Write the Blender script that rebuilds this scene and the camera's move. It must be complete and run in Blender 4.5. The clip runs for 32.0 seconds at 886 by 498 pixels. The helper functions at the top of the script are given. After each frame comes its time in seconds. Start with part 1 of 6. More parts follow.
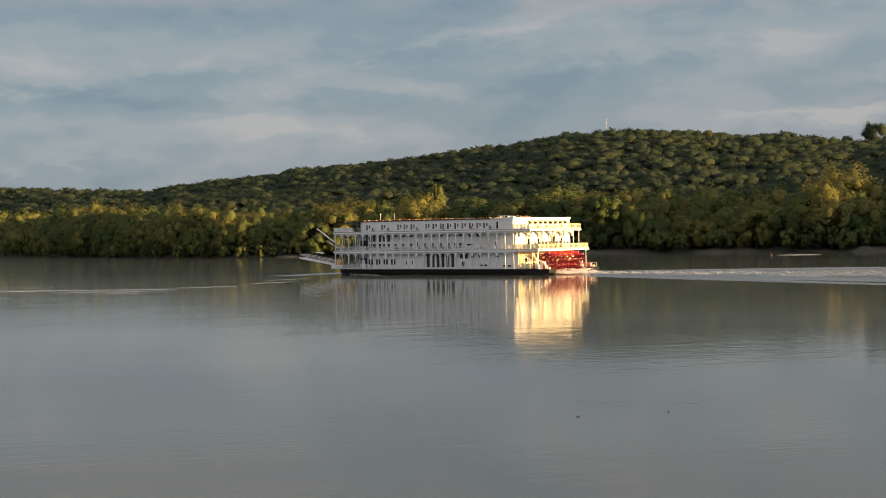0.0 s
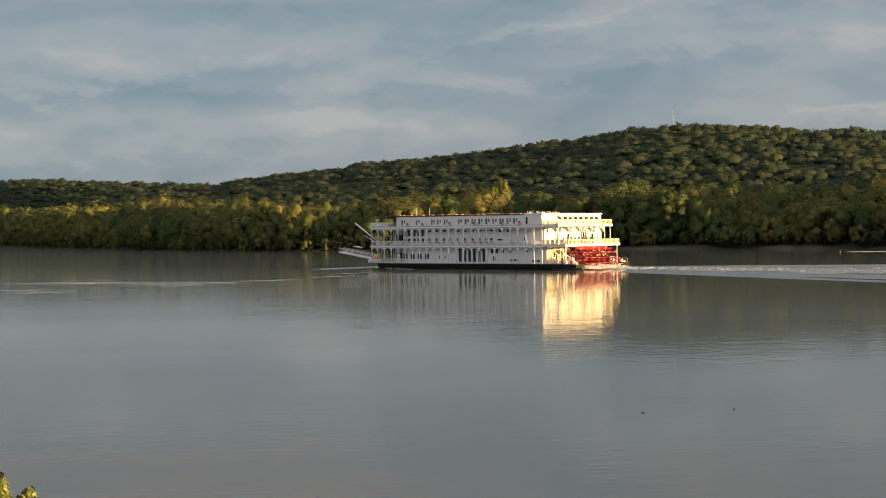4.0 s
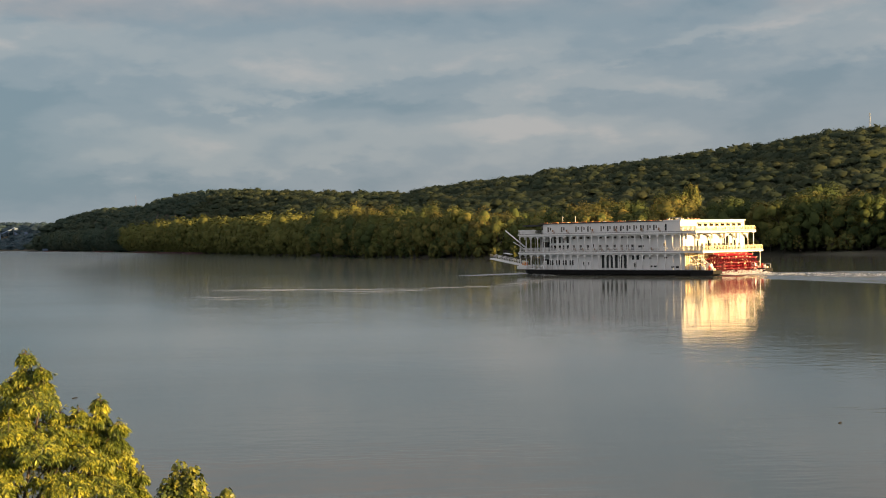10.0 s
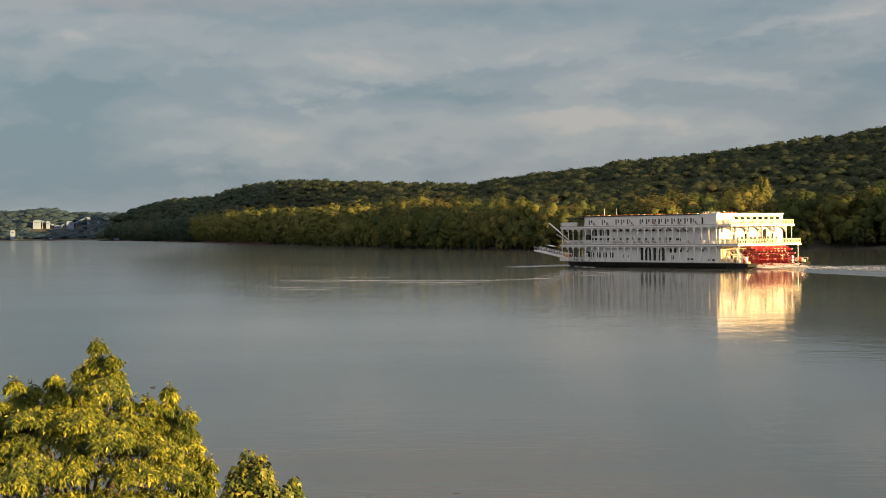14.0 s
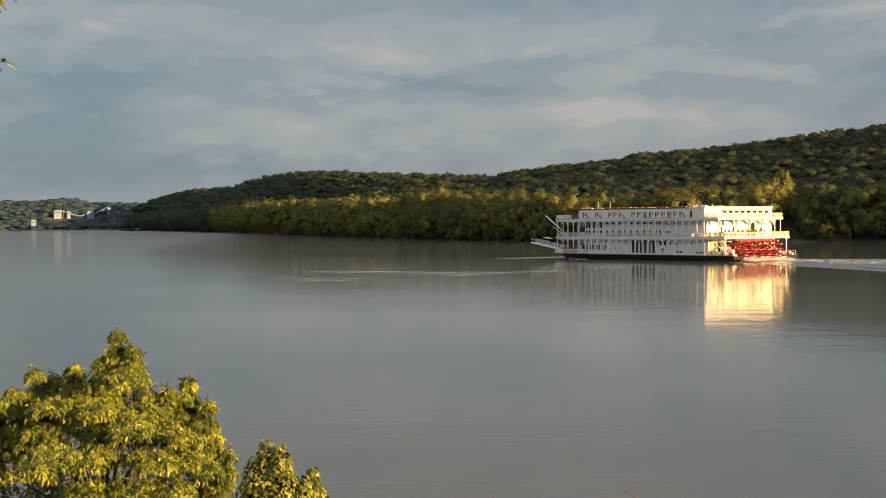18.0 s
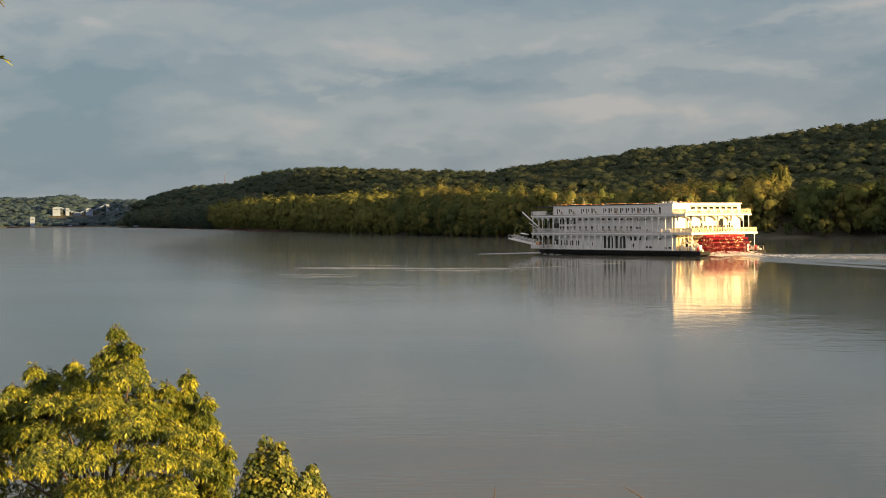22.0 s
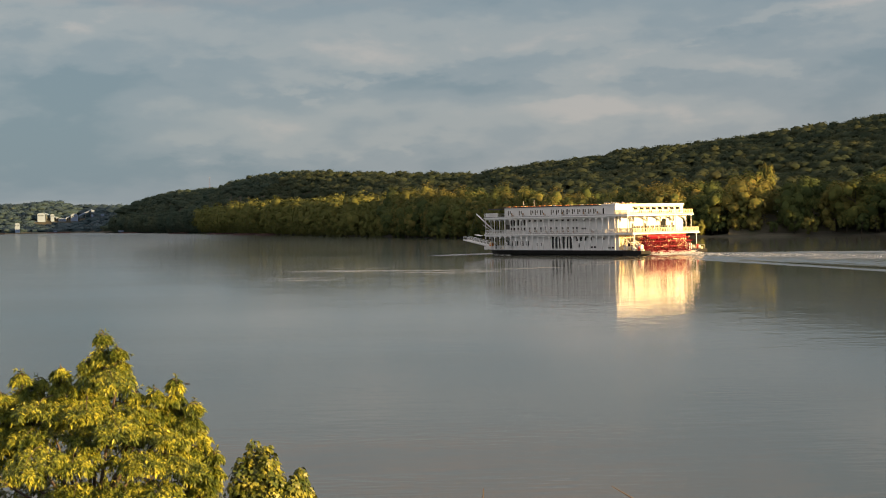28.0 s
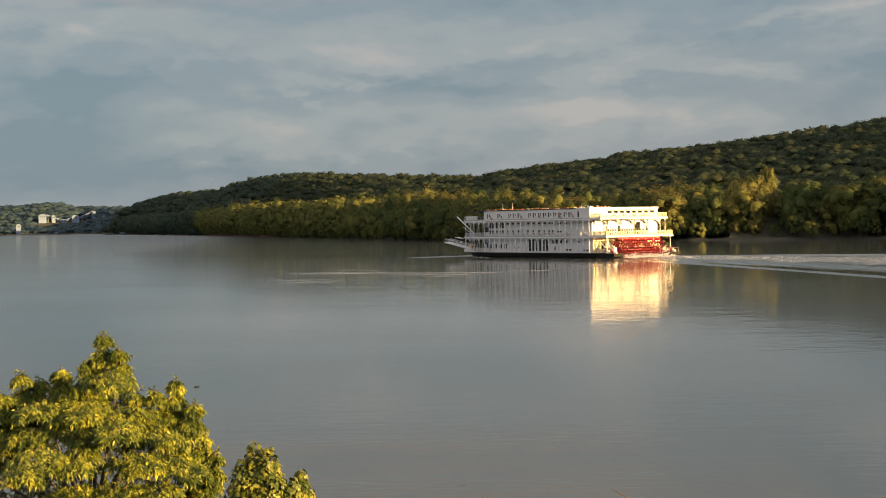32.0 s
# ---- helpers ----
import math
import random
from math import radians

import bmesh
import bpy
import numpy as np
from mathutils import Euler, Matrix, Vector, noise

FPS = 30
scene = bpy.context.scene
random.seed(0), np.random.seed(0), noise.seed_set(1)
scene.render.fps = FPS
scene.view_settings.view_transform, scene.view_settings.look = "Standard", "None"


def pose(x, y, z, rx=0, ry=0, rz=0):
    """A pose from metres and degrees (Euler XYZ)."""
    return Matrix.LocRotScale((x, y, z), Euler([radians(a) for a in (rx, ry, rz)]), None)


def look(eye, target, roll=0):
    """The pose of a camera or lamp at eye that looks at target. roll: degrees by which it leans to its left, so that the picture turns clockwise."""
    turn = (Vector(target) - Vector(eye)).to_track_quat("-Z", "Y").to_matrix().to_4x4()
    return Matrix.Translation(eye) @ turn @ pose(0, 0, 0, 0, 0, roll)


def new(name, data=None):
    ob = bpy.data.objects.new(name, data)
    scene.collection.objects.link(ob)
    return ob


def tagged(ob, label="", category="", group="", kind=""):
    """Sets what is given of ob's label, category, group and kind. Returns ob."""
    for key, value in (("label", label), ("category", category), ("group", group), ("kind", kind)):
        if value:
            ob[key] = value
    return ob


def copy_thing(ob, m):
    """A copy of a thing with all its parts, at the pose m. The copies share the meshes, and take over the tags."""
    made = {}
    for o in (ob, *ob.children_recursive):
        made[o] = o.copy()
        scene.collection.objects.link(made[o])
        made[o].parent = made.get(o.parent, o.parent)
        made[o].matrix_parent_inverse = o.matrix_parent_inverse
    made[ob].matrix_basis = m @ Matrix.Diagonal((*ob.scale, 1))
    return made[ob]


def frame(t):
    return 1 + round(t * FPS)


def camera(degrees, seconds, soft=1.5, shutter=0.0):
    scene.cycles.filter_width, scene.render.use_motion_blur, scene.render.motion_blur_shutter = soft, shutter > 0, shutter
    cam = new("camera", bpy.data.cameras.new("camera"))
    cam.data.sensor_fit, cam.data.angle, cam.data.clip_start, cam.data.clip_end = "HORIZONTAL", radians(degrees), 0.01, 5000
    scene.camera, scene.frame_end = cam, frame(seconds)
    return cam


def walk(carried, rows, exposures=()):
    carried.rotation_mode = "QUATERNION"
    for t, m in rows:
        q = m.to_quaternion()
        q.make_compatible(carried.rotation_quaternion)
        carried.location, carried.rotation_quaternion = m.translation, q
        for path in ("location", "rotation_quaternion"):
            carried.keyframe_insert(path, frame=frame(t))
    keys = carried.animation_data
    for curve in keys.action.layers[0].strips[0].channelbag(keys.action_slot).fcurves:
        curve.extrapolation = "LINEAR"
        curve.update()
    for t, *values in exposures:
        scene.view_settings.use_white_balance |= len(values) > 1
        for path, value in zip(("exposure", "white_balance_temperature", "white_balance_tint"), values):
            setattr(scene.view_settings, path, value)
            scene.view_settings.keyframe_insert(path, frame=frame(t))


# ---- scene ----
# A sternwheeler on a broad river at sunset, seen from a balcony on the near bank.
EYE = (0.0, 0.0, 10.0)
CAM_ROWS = [  # seconds, yaw, pitch, roll
    (0, -13.346, -0.549, -0.96), (0.5, -13.08, -0.53, -0.848), (1, -12.701, -0.659, -0.824), (1.5, -12.392, -0.686, -0.833),
    (2, -12.199, -0.712, -0.925), (2.5, -11.892, -0.717, -0.887), (4.5, -10.504, -0.802, -0.751), (5, -10.22, -1.073, -0.955),
    (5.5, -9.245, -0.814, -0.93), (6, -8.152, -0.535, -0.947), (6.5, -7.574, -0.536, -0.973), (7, -6.892, -0.428, -0.894),
    (7.5, -6.044, -0.363, -0.83), (8, -5.168, -0.332, -0.872), (8.5, -4.482, -0.315, -0.826), (9, -4.093, -0.278, -0.853),
    (9.5, -3.588, -0.296, -0.972), (10, -3.368, -0.359, -0.982), (10.5, -2.847, -0.327, -0.996), (11, -2.12, -0.269, -0.906),
    (11.5, -1.805, -0.373, -0.866), (12, -1.614, -0.565, -0.823), (12.5, -1.438, -0.551, -0.764), (13, -1.276, -0.514, -0.766),
    (13.5, -0.932, -0.615, -0.738), (14, -0.703, -0.657, -0.667), (14.5, -0.456, -0.678, -0.592), (16.5, -0.155, -0.911, -0.463),
    (17, -0.013, -0.946, -0.472), (17.5, 0.02, -1.031, -0.462), (18, 0.061, -0.981, -0.403), (18.5, 0.046, -0.967, -0.44),
    (19, 0.007, -0.992, -0.401), (19.5, 0.11, -1.033, -0.413), (20, 0.087, -1.079, -0.37), (20.5, 0.037, -1.112, -0.331),
    (21, 0.073, -1.163, -0.33), (21.5, 0.065, -1.171, -0.444), (22, 0.019, -1.131, -0.516), (22.5, -0.063, -1.071, -0.565),
    (23, -0.206, -1.016, -0.681), (23.5, -0.227, -1.055, -0.815), (24, -0.114, -1.06, -0.855), (24.5, -0.072, -1.14, -0.862),
    (25, -0.036, -1.152, -0.844), (25.5, -0.174, -0.994, -0.822), (27.5, -0.545, -1.066, -1.088), (28, -0.526, -1.058, -1.108),
    (28.5, -0.493, -1.099, -0.975), (29, -0.459, -1.135, -0.939), (29.5, -0.434, -1.11, -0.863), (30, -0.484, -0.969, -0.869),
    (30.5, -0.604, -0.884, -0.83), (31, -0.536, -0.829, -0.919), (31.5, -0.479, -0.855, -0.983), (32, -0.489, -0.965, -0.963)]
cam = camera(33.93, 32.0, soft=0.95)
walk(cam, [(t, pose(*EYE, 0, 0, yaw) @ pose(0, 0, 0, 90 + pitch) @ pose(0, 0, 0, 0, 0, roll)) for t, yaw, pitch, roll in CAM_ROWS],
     [(0, 1.96, 6240, 9), (8.5, 1.96, 6260, 9), (12, 1.96, 6480, 9.5), (17, 1.96, 6570, 9.5), (32, 1.96, 6570, 9.5)])

# ---- world and sun ----
SUN_TO = Vector((0.825, -0.565, 0.0)).normalized()
SUN_EL = radians(7.0)


def make_world():
    w = bpy.data.worlds.new("sky")
    scene.world = w
    w.use_nodes = True
    nt = w.node_tree
    nt.nodes.clear()
    N, L = nt.nodes.new, nt.links.new

    def math_node(op, a, b=None, c=None):
        n = N("ShaderNodeMath")
        n.operation = op
        for i, v in enumerate((a, b, c)):
            if v is None:
                continue
            if isinstance(v, (int, float)):
                n.inputs[i].default_value = v
            else:
                L(v, n.inputs[i])
        return n.outputs[0]

    def ramp(fac, stops):
        n = N("ShaderNodeValToRGB")
        n.color_ramp.interpolation = "EASE"
        while len(n.color_ramp.elements) < len(stops):
            n.color_ramp.elements.new(0.5)
        for e, (p, c) in zip(n.color_ramp.elements, stops):
            e.position, e.color = p, (*c, 1)
        L(fac, n.inputs[0])
        return n.outputs[0]

    def mix(fac, a, b, mode="MIX"):
        n = N("ShaderNodeMixRGB")
        n.blend_type = mode
        for i, v in enumerate((fac, a, b)):
            if isinstance(v, (int, float)):
                n.inputs[i].default_value = v
            elif isinstance(v, tuple):
                n.inputs[i].default_value = (*v, 1)
            else:
                L(v, n.inputs[i])
        return n.outputs[0]

    def noise_tex(vec, scale, detail, rough, dist=0.0):
        n = N("ShaderNodeTexNoise")
        n.inputs["Scale"].default_value, n.inputs["Detail"].default_value = scale, detail
        n.inputs["Roughness"].default_value, n.inputs["Distortion"].default_value = rough, dist
        L(vec, n.inputs["Vector"])
        return n.outputs["Fac"]

    def ease_node(v):
        return math_node("MINIMUM", math_node("MAXIMUM", v, 0.0), 1.0)

    co = N("ShaderNodeTexCoord").outputs["Generated"]
    sep = N("ShaderNodeSeparateXYZ")
    L(co, sep.inputs[0])
    x, y, z = sep.outputs
    up = math_node("MAXIMUM", z, 0.0)
    # cloud sheets: long in azimuth, thin in height, thicker overhead
    lift = math_node("POWER", up, 0.8)
    vec = N("ShaderNodeCombineXYZ")
    L(math_node("MULTIPLY", x, 3.4), vec.inputs[0])
    L(math_node("MULTIPLY", y, 3.4), vec.inputs[1])
    L(math_node("MULTIPLY", lift, 10.5), vec.inputs[2])
    big = noise_tex(vec.outputs[0], 1.0, 3, 0.5, 0.5)
    # rounder heaps within the sheets
    vec2 = N("ShaderNodeCombineXYZ")
    L(math_node("MULTIPLY", x, 5.0), vec2.inputs[0])
    L(math_node("MULTIPLY", y, 5.0), vec2.inputs[1])
    L(math_node("MULTIPLY", z, 13.0), vec2.inputs[2])
    fine = noise_tex(vec2.outputs[0], 2.4, 5, 0.5, 0.15)
    heap = noise_tex(vec2.outputs[0], 6.5, 5, 0.52, 0.1)
    cloud = math_node("ADD", math_node("MULTIPLY", big, 0.42), math_node("MULTIPLY", fine, 0.40))
    cloud = math_node("MULTIPLY_ADD", heap, 0.18, cloud)
    # the larger banks and lens clouds of that evening: azimuth, height, half length, half depth, tilt, weight
    az = math_node("MULTIPLY", math_node("ARCTAN2", math_node("MULTIPLY", x, -1.0), y), 57.3)
    el = math_node("MULTIPLY", math_node("ARCSINE", z), 57.3)
    az = math_node("ADD", az, math_node("MULTIPLY_ADD", heap, 3.0, -1.5))
    el = math_node("ADD", el, math_node("MULTIPLY_ADD", heap, 1.5, -0.75))
    lights = ((-6.8, 4.5, 4.2, 0.5, 2, 0.13), (-13.2, 5.75, 2.6, 0.36, -1, 0.14), (-14.2, 7.7, 4.4, 0.4, 11, 0.12), (-5.5, 7.2, 5.5, 0.8, 6, 0.08),
              (9.6, 3.3, 1.6, 0.75, 0, 0.10), (6.0, 3.9, 2.2, 0.55, -8, 0.09), (1.2, 3.7, 1.5, 0.7, 0, 0.10), (3.6, 3.1, 3.4, 0.6, 0, 0.04), (-3.2, 3.0, 4.5, 0.5, 2, 0.02), (15.5, 8.5, 3.2, 0.5, -3, 0.10),
              (4.0, 7.3, 5.0, 0.9, 5, 0.07), (-28.5, 4.45, 5.5, 0.26, 1, 0.17), (-23, 7.4, 5.0, 0.5, 4, 0.07))
    darks = ((3.0, 5.15, 4.6, 0.42, 5, -0.13), (-2.6, 5.2, 4.0, 0.5, -2, -0.13), (13.4, 5.7, 4.0, 0.6, -2, -0.11), (-10.0, 5.3, 3.0, 0.5, 4, -0.11), (-3.5, 6.3, 4.0, 0.3, 6, -0.06),
             (15.0, 3.4, 4.0, 1.3, 0, -0.10), (-20, 6.2, 4.5, 0.6, 6, -0.09), (5.0, 2.2, 9.0, 0.6, 0, -0.09), (-12.0, 7.0, 4.0, 0.35, 9, -0.08), (8.0, 6.3, 3.0, 0.35, 4, -0.05))
    for a0, e0, la, le, tilt, wt in lights + darks:
        c, sn = math.cos(radians(tilt)), math.sin(radians(tilt))
        da, de = math_node("SUBTRACT", az, a0), math_node("SUBTRACT", el, e0)
        u = math_node("MULTIPLY", math_node("ADD", math_node("MULTIPLY", da, c), math_node("MULTIPLY", de, -sn)), 1 / la)
        v = math_node("MULTIPLY", math_node("ADD", math_node("MULTIPLY", da, sn), math_node("MULTIPLY", de, c)), 1 / le)
        # heaped clouds end sharply above and fade out below
        v = math_node("ADD", v, math_node("MULTIPLY", math_node("ABSOLUTE", v), 0.35))
        r2 = math_node("ADD", math_node("MULTIPLY", u, u), math_node("MULTIPLY", v, v))
        cloud = math_node("MULTIPLY_ADD", math_node("EXPONENT", math_node("MULTIPLY", r2, -1.0)), wt, cloud)
    col = ramp(cloud, [(0.37, (0.205, 0.285, 0.345)), (0.48, (0.270, 0.335, 0.385)), (0.57, (0.345, 0.390, 0.420)), (0.69, (0.470, 0.465, 0.465))])
    # rosy tops of the clouds that stand higher up
    high = ease_node(math_node("MULTIPLY", math_node("SUBTRACT", el, 8.3), 0.4))
    rose = math_node("MULTIPLY", high, ease_node(math_node("MULTIPLY", math_node("SUBTRACT", big, 0.39), 6.0)))
    gap = math_node("MULTIPLY", high, ease_node(math_node("MULTIPLY", math_node("SUBTRACT", 0.45, big), 6.0)))
    col = mix(math_node("MULTIPLY", gap, 0.6), col, (0.26, 0.345, 0.37))
    col = mix(math_node("MULTIPLY", rose, 0.75), col, (0.56, 0.42, 0.37))
    # a warm rim low over the hills, stronger toward the sunset side
    side = math_node("MULTIPLY_ADD", x, 1.15, 0.27)
    low = math_node("POWER", math_node("SUBTRACT", 1.0, math_node("MINIMUM", math_node("MULTIPLY", up, 5.8), 1.0)), 2.0)
    warm = math_node("MULTIPLY", math_node("MULTIPLY", low, math_node("MAXIMUM", side, 0.0)), 0.7)
    col = mix(warm, col, (0.56, 0.46, 0.42))
    # brighter toward the sunset behind the viewer
    toward = math_node("ADD", math_node("MULTIPLY", x, SUN_TO.x), math_node("MULTIPLY", y, SUN_TO.y))
    back = math_node("MAXIMUM", math_node("MULTIPLY_ADD", y, -1.0, 0.1), 0.0)
    glow = math_node("POWER", math_node("MAXIMUM", toward, 0.0), 2.0)
    gain = math_node("MULTIPLY_ADD", back, 0.8, math_node("MULTIPLY_ADD", glow, 0.6, 1.0))
    gain = math_node("MULTIPLY", gain, math_node("MULTIPLY_ADD", ease_node(math_node("MULTIPLY", math_node("SUBTRACT", el, 9.0), 0.07)), 0.52, 1.0))
    g = N("ShaderNodeCombineXYZ")
    for i in range(3):
        L(gain, g.inputs[i])
    col = mix(1.0, col, g.outputs[0], "MULTIPLY")
    sky = N("ShaderNodeTexSky")
    sky.sky_type = "NISHITA"
    sky.sun_disc = False
    sky.sun_elevation, sky.sun_rotation = SUN_EL, math.atan2(SUN_TO.x, SUN_TO.y)
    dim = N("ShaderNodeBackground")
    L(sky.outputs[0], dim.inputs[0])
    dim.inputs[1].default_value = 0.030
    over = N("ShaderNodeBackground")
    L(col, over.inputs[0])
    over.inputs[1].default_value = 0.250
    ms = N("ShaderNodeMixShader")
    ms.inputs[0].default_value = 0.9
    L(dim.outputs[0], ms.inputs[1])
    L(over.outputs[0], ms.inputs[2])
    L(ms.outputs[0], N("ShaderNodeOutputWorld").inputs[0])


make_world()
sun = new("sun", bpy.data.lights.new("sun", "SUN"))
sun.data.energy, sun.data.angle, sun.data.color = 5.0, radians(0.6), (1.0, 0.62, 0.24)
sun_dir = SUN_TO * math.cos(SUN_EL) + Vector((0, 0, math.sin(SUN_EL)))
sun.matrix_world = look((0, 0, 300), Vector((0, 0, 300)) - sun_dir)


# ---- materials ----
def material(name):
    m = bpy.data.materials.new(name)
    m.use_nodes = True
    nt = m.node_tree
    return m, nt, nt.nodes["Principled BSDF"]


def rgb(c):
    return (*c, 1.0)


def painted(name, base, rough=0.5, spread=0.10, scale=1.2, metal=0.0, bump=0.02, dirt=(0.0, (0, 0, 0)), per_object=0.0):
    """Paint or metal with mottling at two scales, a little dirt and fine relief."""
    m, nt, b = material(name)
    N, L = nt.nodes.new, nt.links.new
    co = N("ShaderNodeTexCoord").outputs["Object"]
    n1, n2 = N("ShaderNodeTexNoise"), N("ShaderNodeTexNoise")
    n1.inputs["Scale"].default_value, n1.inputs["Detail"].default_value = scale, 5
    n2.inputs["Scale"].default_value, n2.inputs["Detail"].default_value = scale * 9, 3
    L(co, n1.inputs["Vector"]), L(co, n2.inputs["Vector"])
    add = N("ShaderNodeMath")
    add.operation = "MULTIPLY_ADD"
    L(n2.outputs["Fac"], add.inputs[0])
    add.inputs[1].default_value = 0.4
    L(n1.outputs["Fac"], add.inputs[2])
    last = add.outputs[0]
    if per_object:
        info = N("ShaderNodeObjectInfo")
        a2 = N("ShaderNodeMath")
        a2.operation = "MULTIPLY_ADD"
        L(info.outputs["Random"], a2.inputs[0])
        a2.inputs[1].default_value = per_object
        L(last, a2.inputs[2])
        last = a2.outputs[0]
    r = N("ShaderNodeValToRGB")
    lo, hi = [max(0, c * (1 - spread)) for c in base], [min(1, c * (1 + spread)) for c in base]
    r.color_ramp.elements[0].position, r.color_ramp.elements[0].color = 0.45, rgb(lo)
    r.color_ramp.elements[1].position, r.color_ramp.elements[1].color = 0.95 + per_object, rgb(hi)
    L(last, r.inputs[0])
    out = r.outputs[0]
    if dirt[0]:
        n3 = N("ShaderNodeTexNoise")
        n3.inputs["Scale"].default_value, n3.inputs["Detail"].default_value = scale * 2.3, 8
        L(co, n3.inputs["Vector"])
        rr = N("ShaderNodeMapRange")
        rr.inputs["From Min"].default_value, rr.inputs["From Max"].default_value = 0.56, 0.74
        rr.inputs["To Max"].default_value = dirt[0]
        L(n3.outputs["Fac"], rr.inputs[0])
        mx = N("ShaderNodeMixRGB")
        mx.inputs[2].default_value = rgb(dirt[1])
        L(rr.outputs[0], mx.inputs[0]), L(out, mx.inputs[1])
        out = mx.outputs[0]
    L(out, b.inputs["Base Color"])
    b.inputs["Roughness"].default_value, b.inputs["Metallic"].default_value = rough, metal
    if bump:
        bp = N("ShaderNodeBump")
        bp.inputs["Strength"].default_value, bp.inputs["Distance"].default_value = 0.3, bump
        L(n2.outputs["Fac"], bp.inputs["Height"])
        L(bp.outputs[0], b.inputs["Normal"])
    return m


def foliage(name, dark, mid, light, per_object=True, translucent=0.25, rough=0.6, gloss=0.25, patch=0.022, leaf=0.22):
    """Leaves: colour runs from leaf to leaf and from tree to tree, with some light through them."""
    m, nt, b = material(name)
    N, L = nt.nodes.new, nt.links.new
    geo = N("ShaderNodeNewGeometry")
    fac = geo.outputs["Random Per Island"]
    if per_object:
        info = N("ShaderNodeObjectInfo")
        mx = N("ShaderNodeMath")
        mx.operation = "MULTIPLY_ADD"
        L(info.outputs["Random"], mx.inputs[0])
        mx.inputs[1].default_value = 1.1
        hf = N("ShaderNodeMath")
        hf.operation = "MULTIPLY"
        L(fac, hf.inputs[0])
        hf.inputs[1].default_value = 0.12
        L(hf.outputs[0], mx.inputs[2])
        dv = N("ShaderNodeMath")
        dv.operation = "DIVIDE"
        L(mx.outputs[0], dv.inputs[0])
        dv.inputs[1].default_value = 1.22
        fac = dv.outputs[0]
    else:
        tc = N("ShaderNodeTexCoord")
        tn = N("ShaderNodeTexNoise")
        tn.inputs["Scale"].default_value, tn.inputs["Detail"].default_value = patch, 4
        L(tc.outputs["Object"], tn.inputs["Vector"])
        mx = N("ShaderNodeMath")
        mx.operation = "MULTIPLY_ADD"
        L(fac, mx.inputs[0])
        mx.inputs[1].default_value = leaf
        L(tn.outputs["Fac"], mx.inputs[2])
        sb = N("ShaderNodeMath")
        sb.operation = "SUBTRACT"
        L(mx.outputs[0], sb.inputs[0])
        sb.inputs[1].default_value = leaf / 2
        fac = sb.outputs[0]
    r = N("ShaderNodeValToRGB")
    r.color_ramp.elements.new(0.5)
    lo, hi = (0.05, 0.95) if per_object else (0.27, 0.74)
    for e, (p, c) in zip(r.color_ramp.elements, ((lo, dark), (0.5, mid), (hi, light))):
        e.position, e.color = p, rgb(c)
    L(fac, r.inputs[0])
    L(r.outputs[0], b.inputs["Base Color"])
    b.inputs["Roughness"].default_value = rough
    b.inputs["Specular IOR Level"].default_value = gloss
    tr = N("ShaderNodeBsdfTranslucent")
    L(r.outputs[0], tr.inputs[0])
    ms = N("ShaderNodeMixShader")
    ms.inputs[0].default_value = translucent
    L(b.outputs[0], ms.inputs[1]), L(tr.outputs[0], ms.inputs[2])
    L(ms.outputs[0], nt.nodes["Material Output"].inputs[0])
    return m


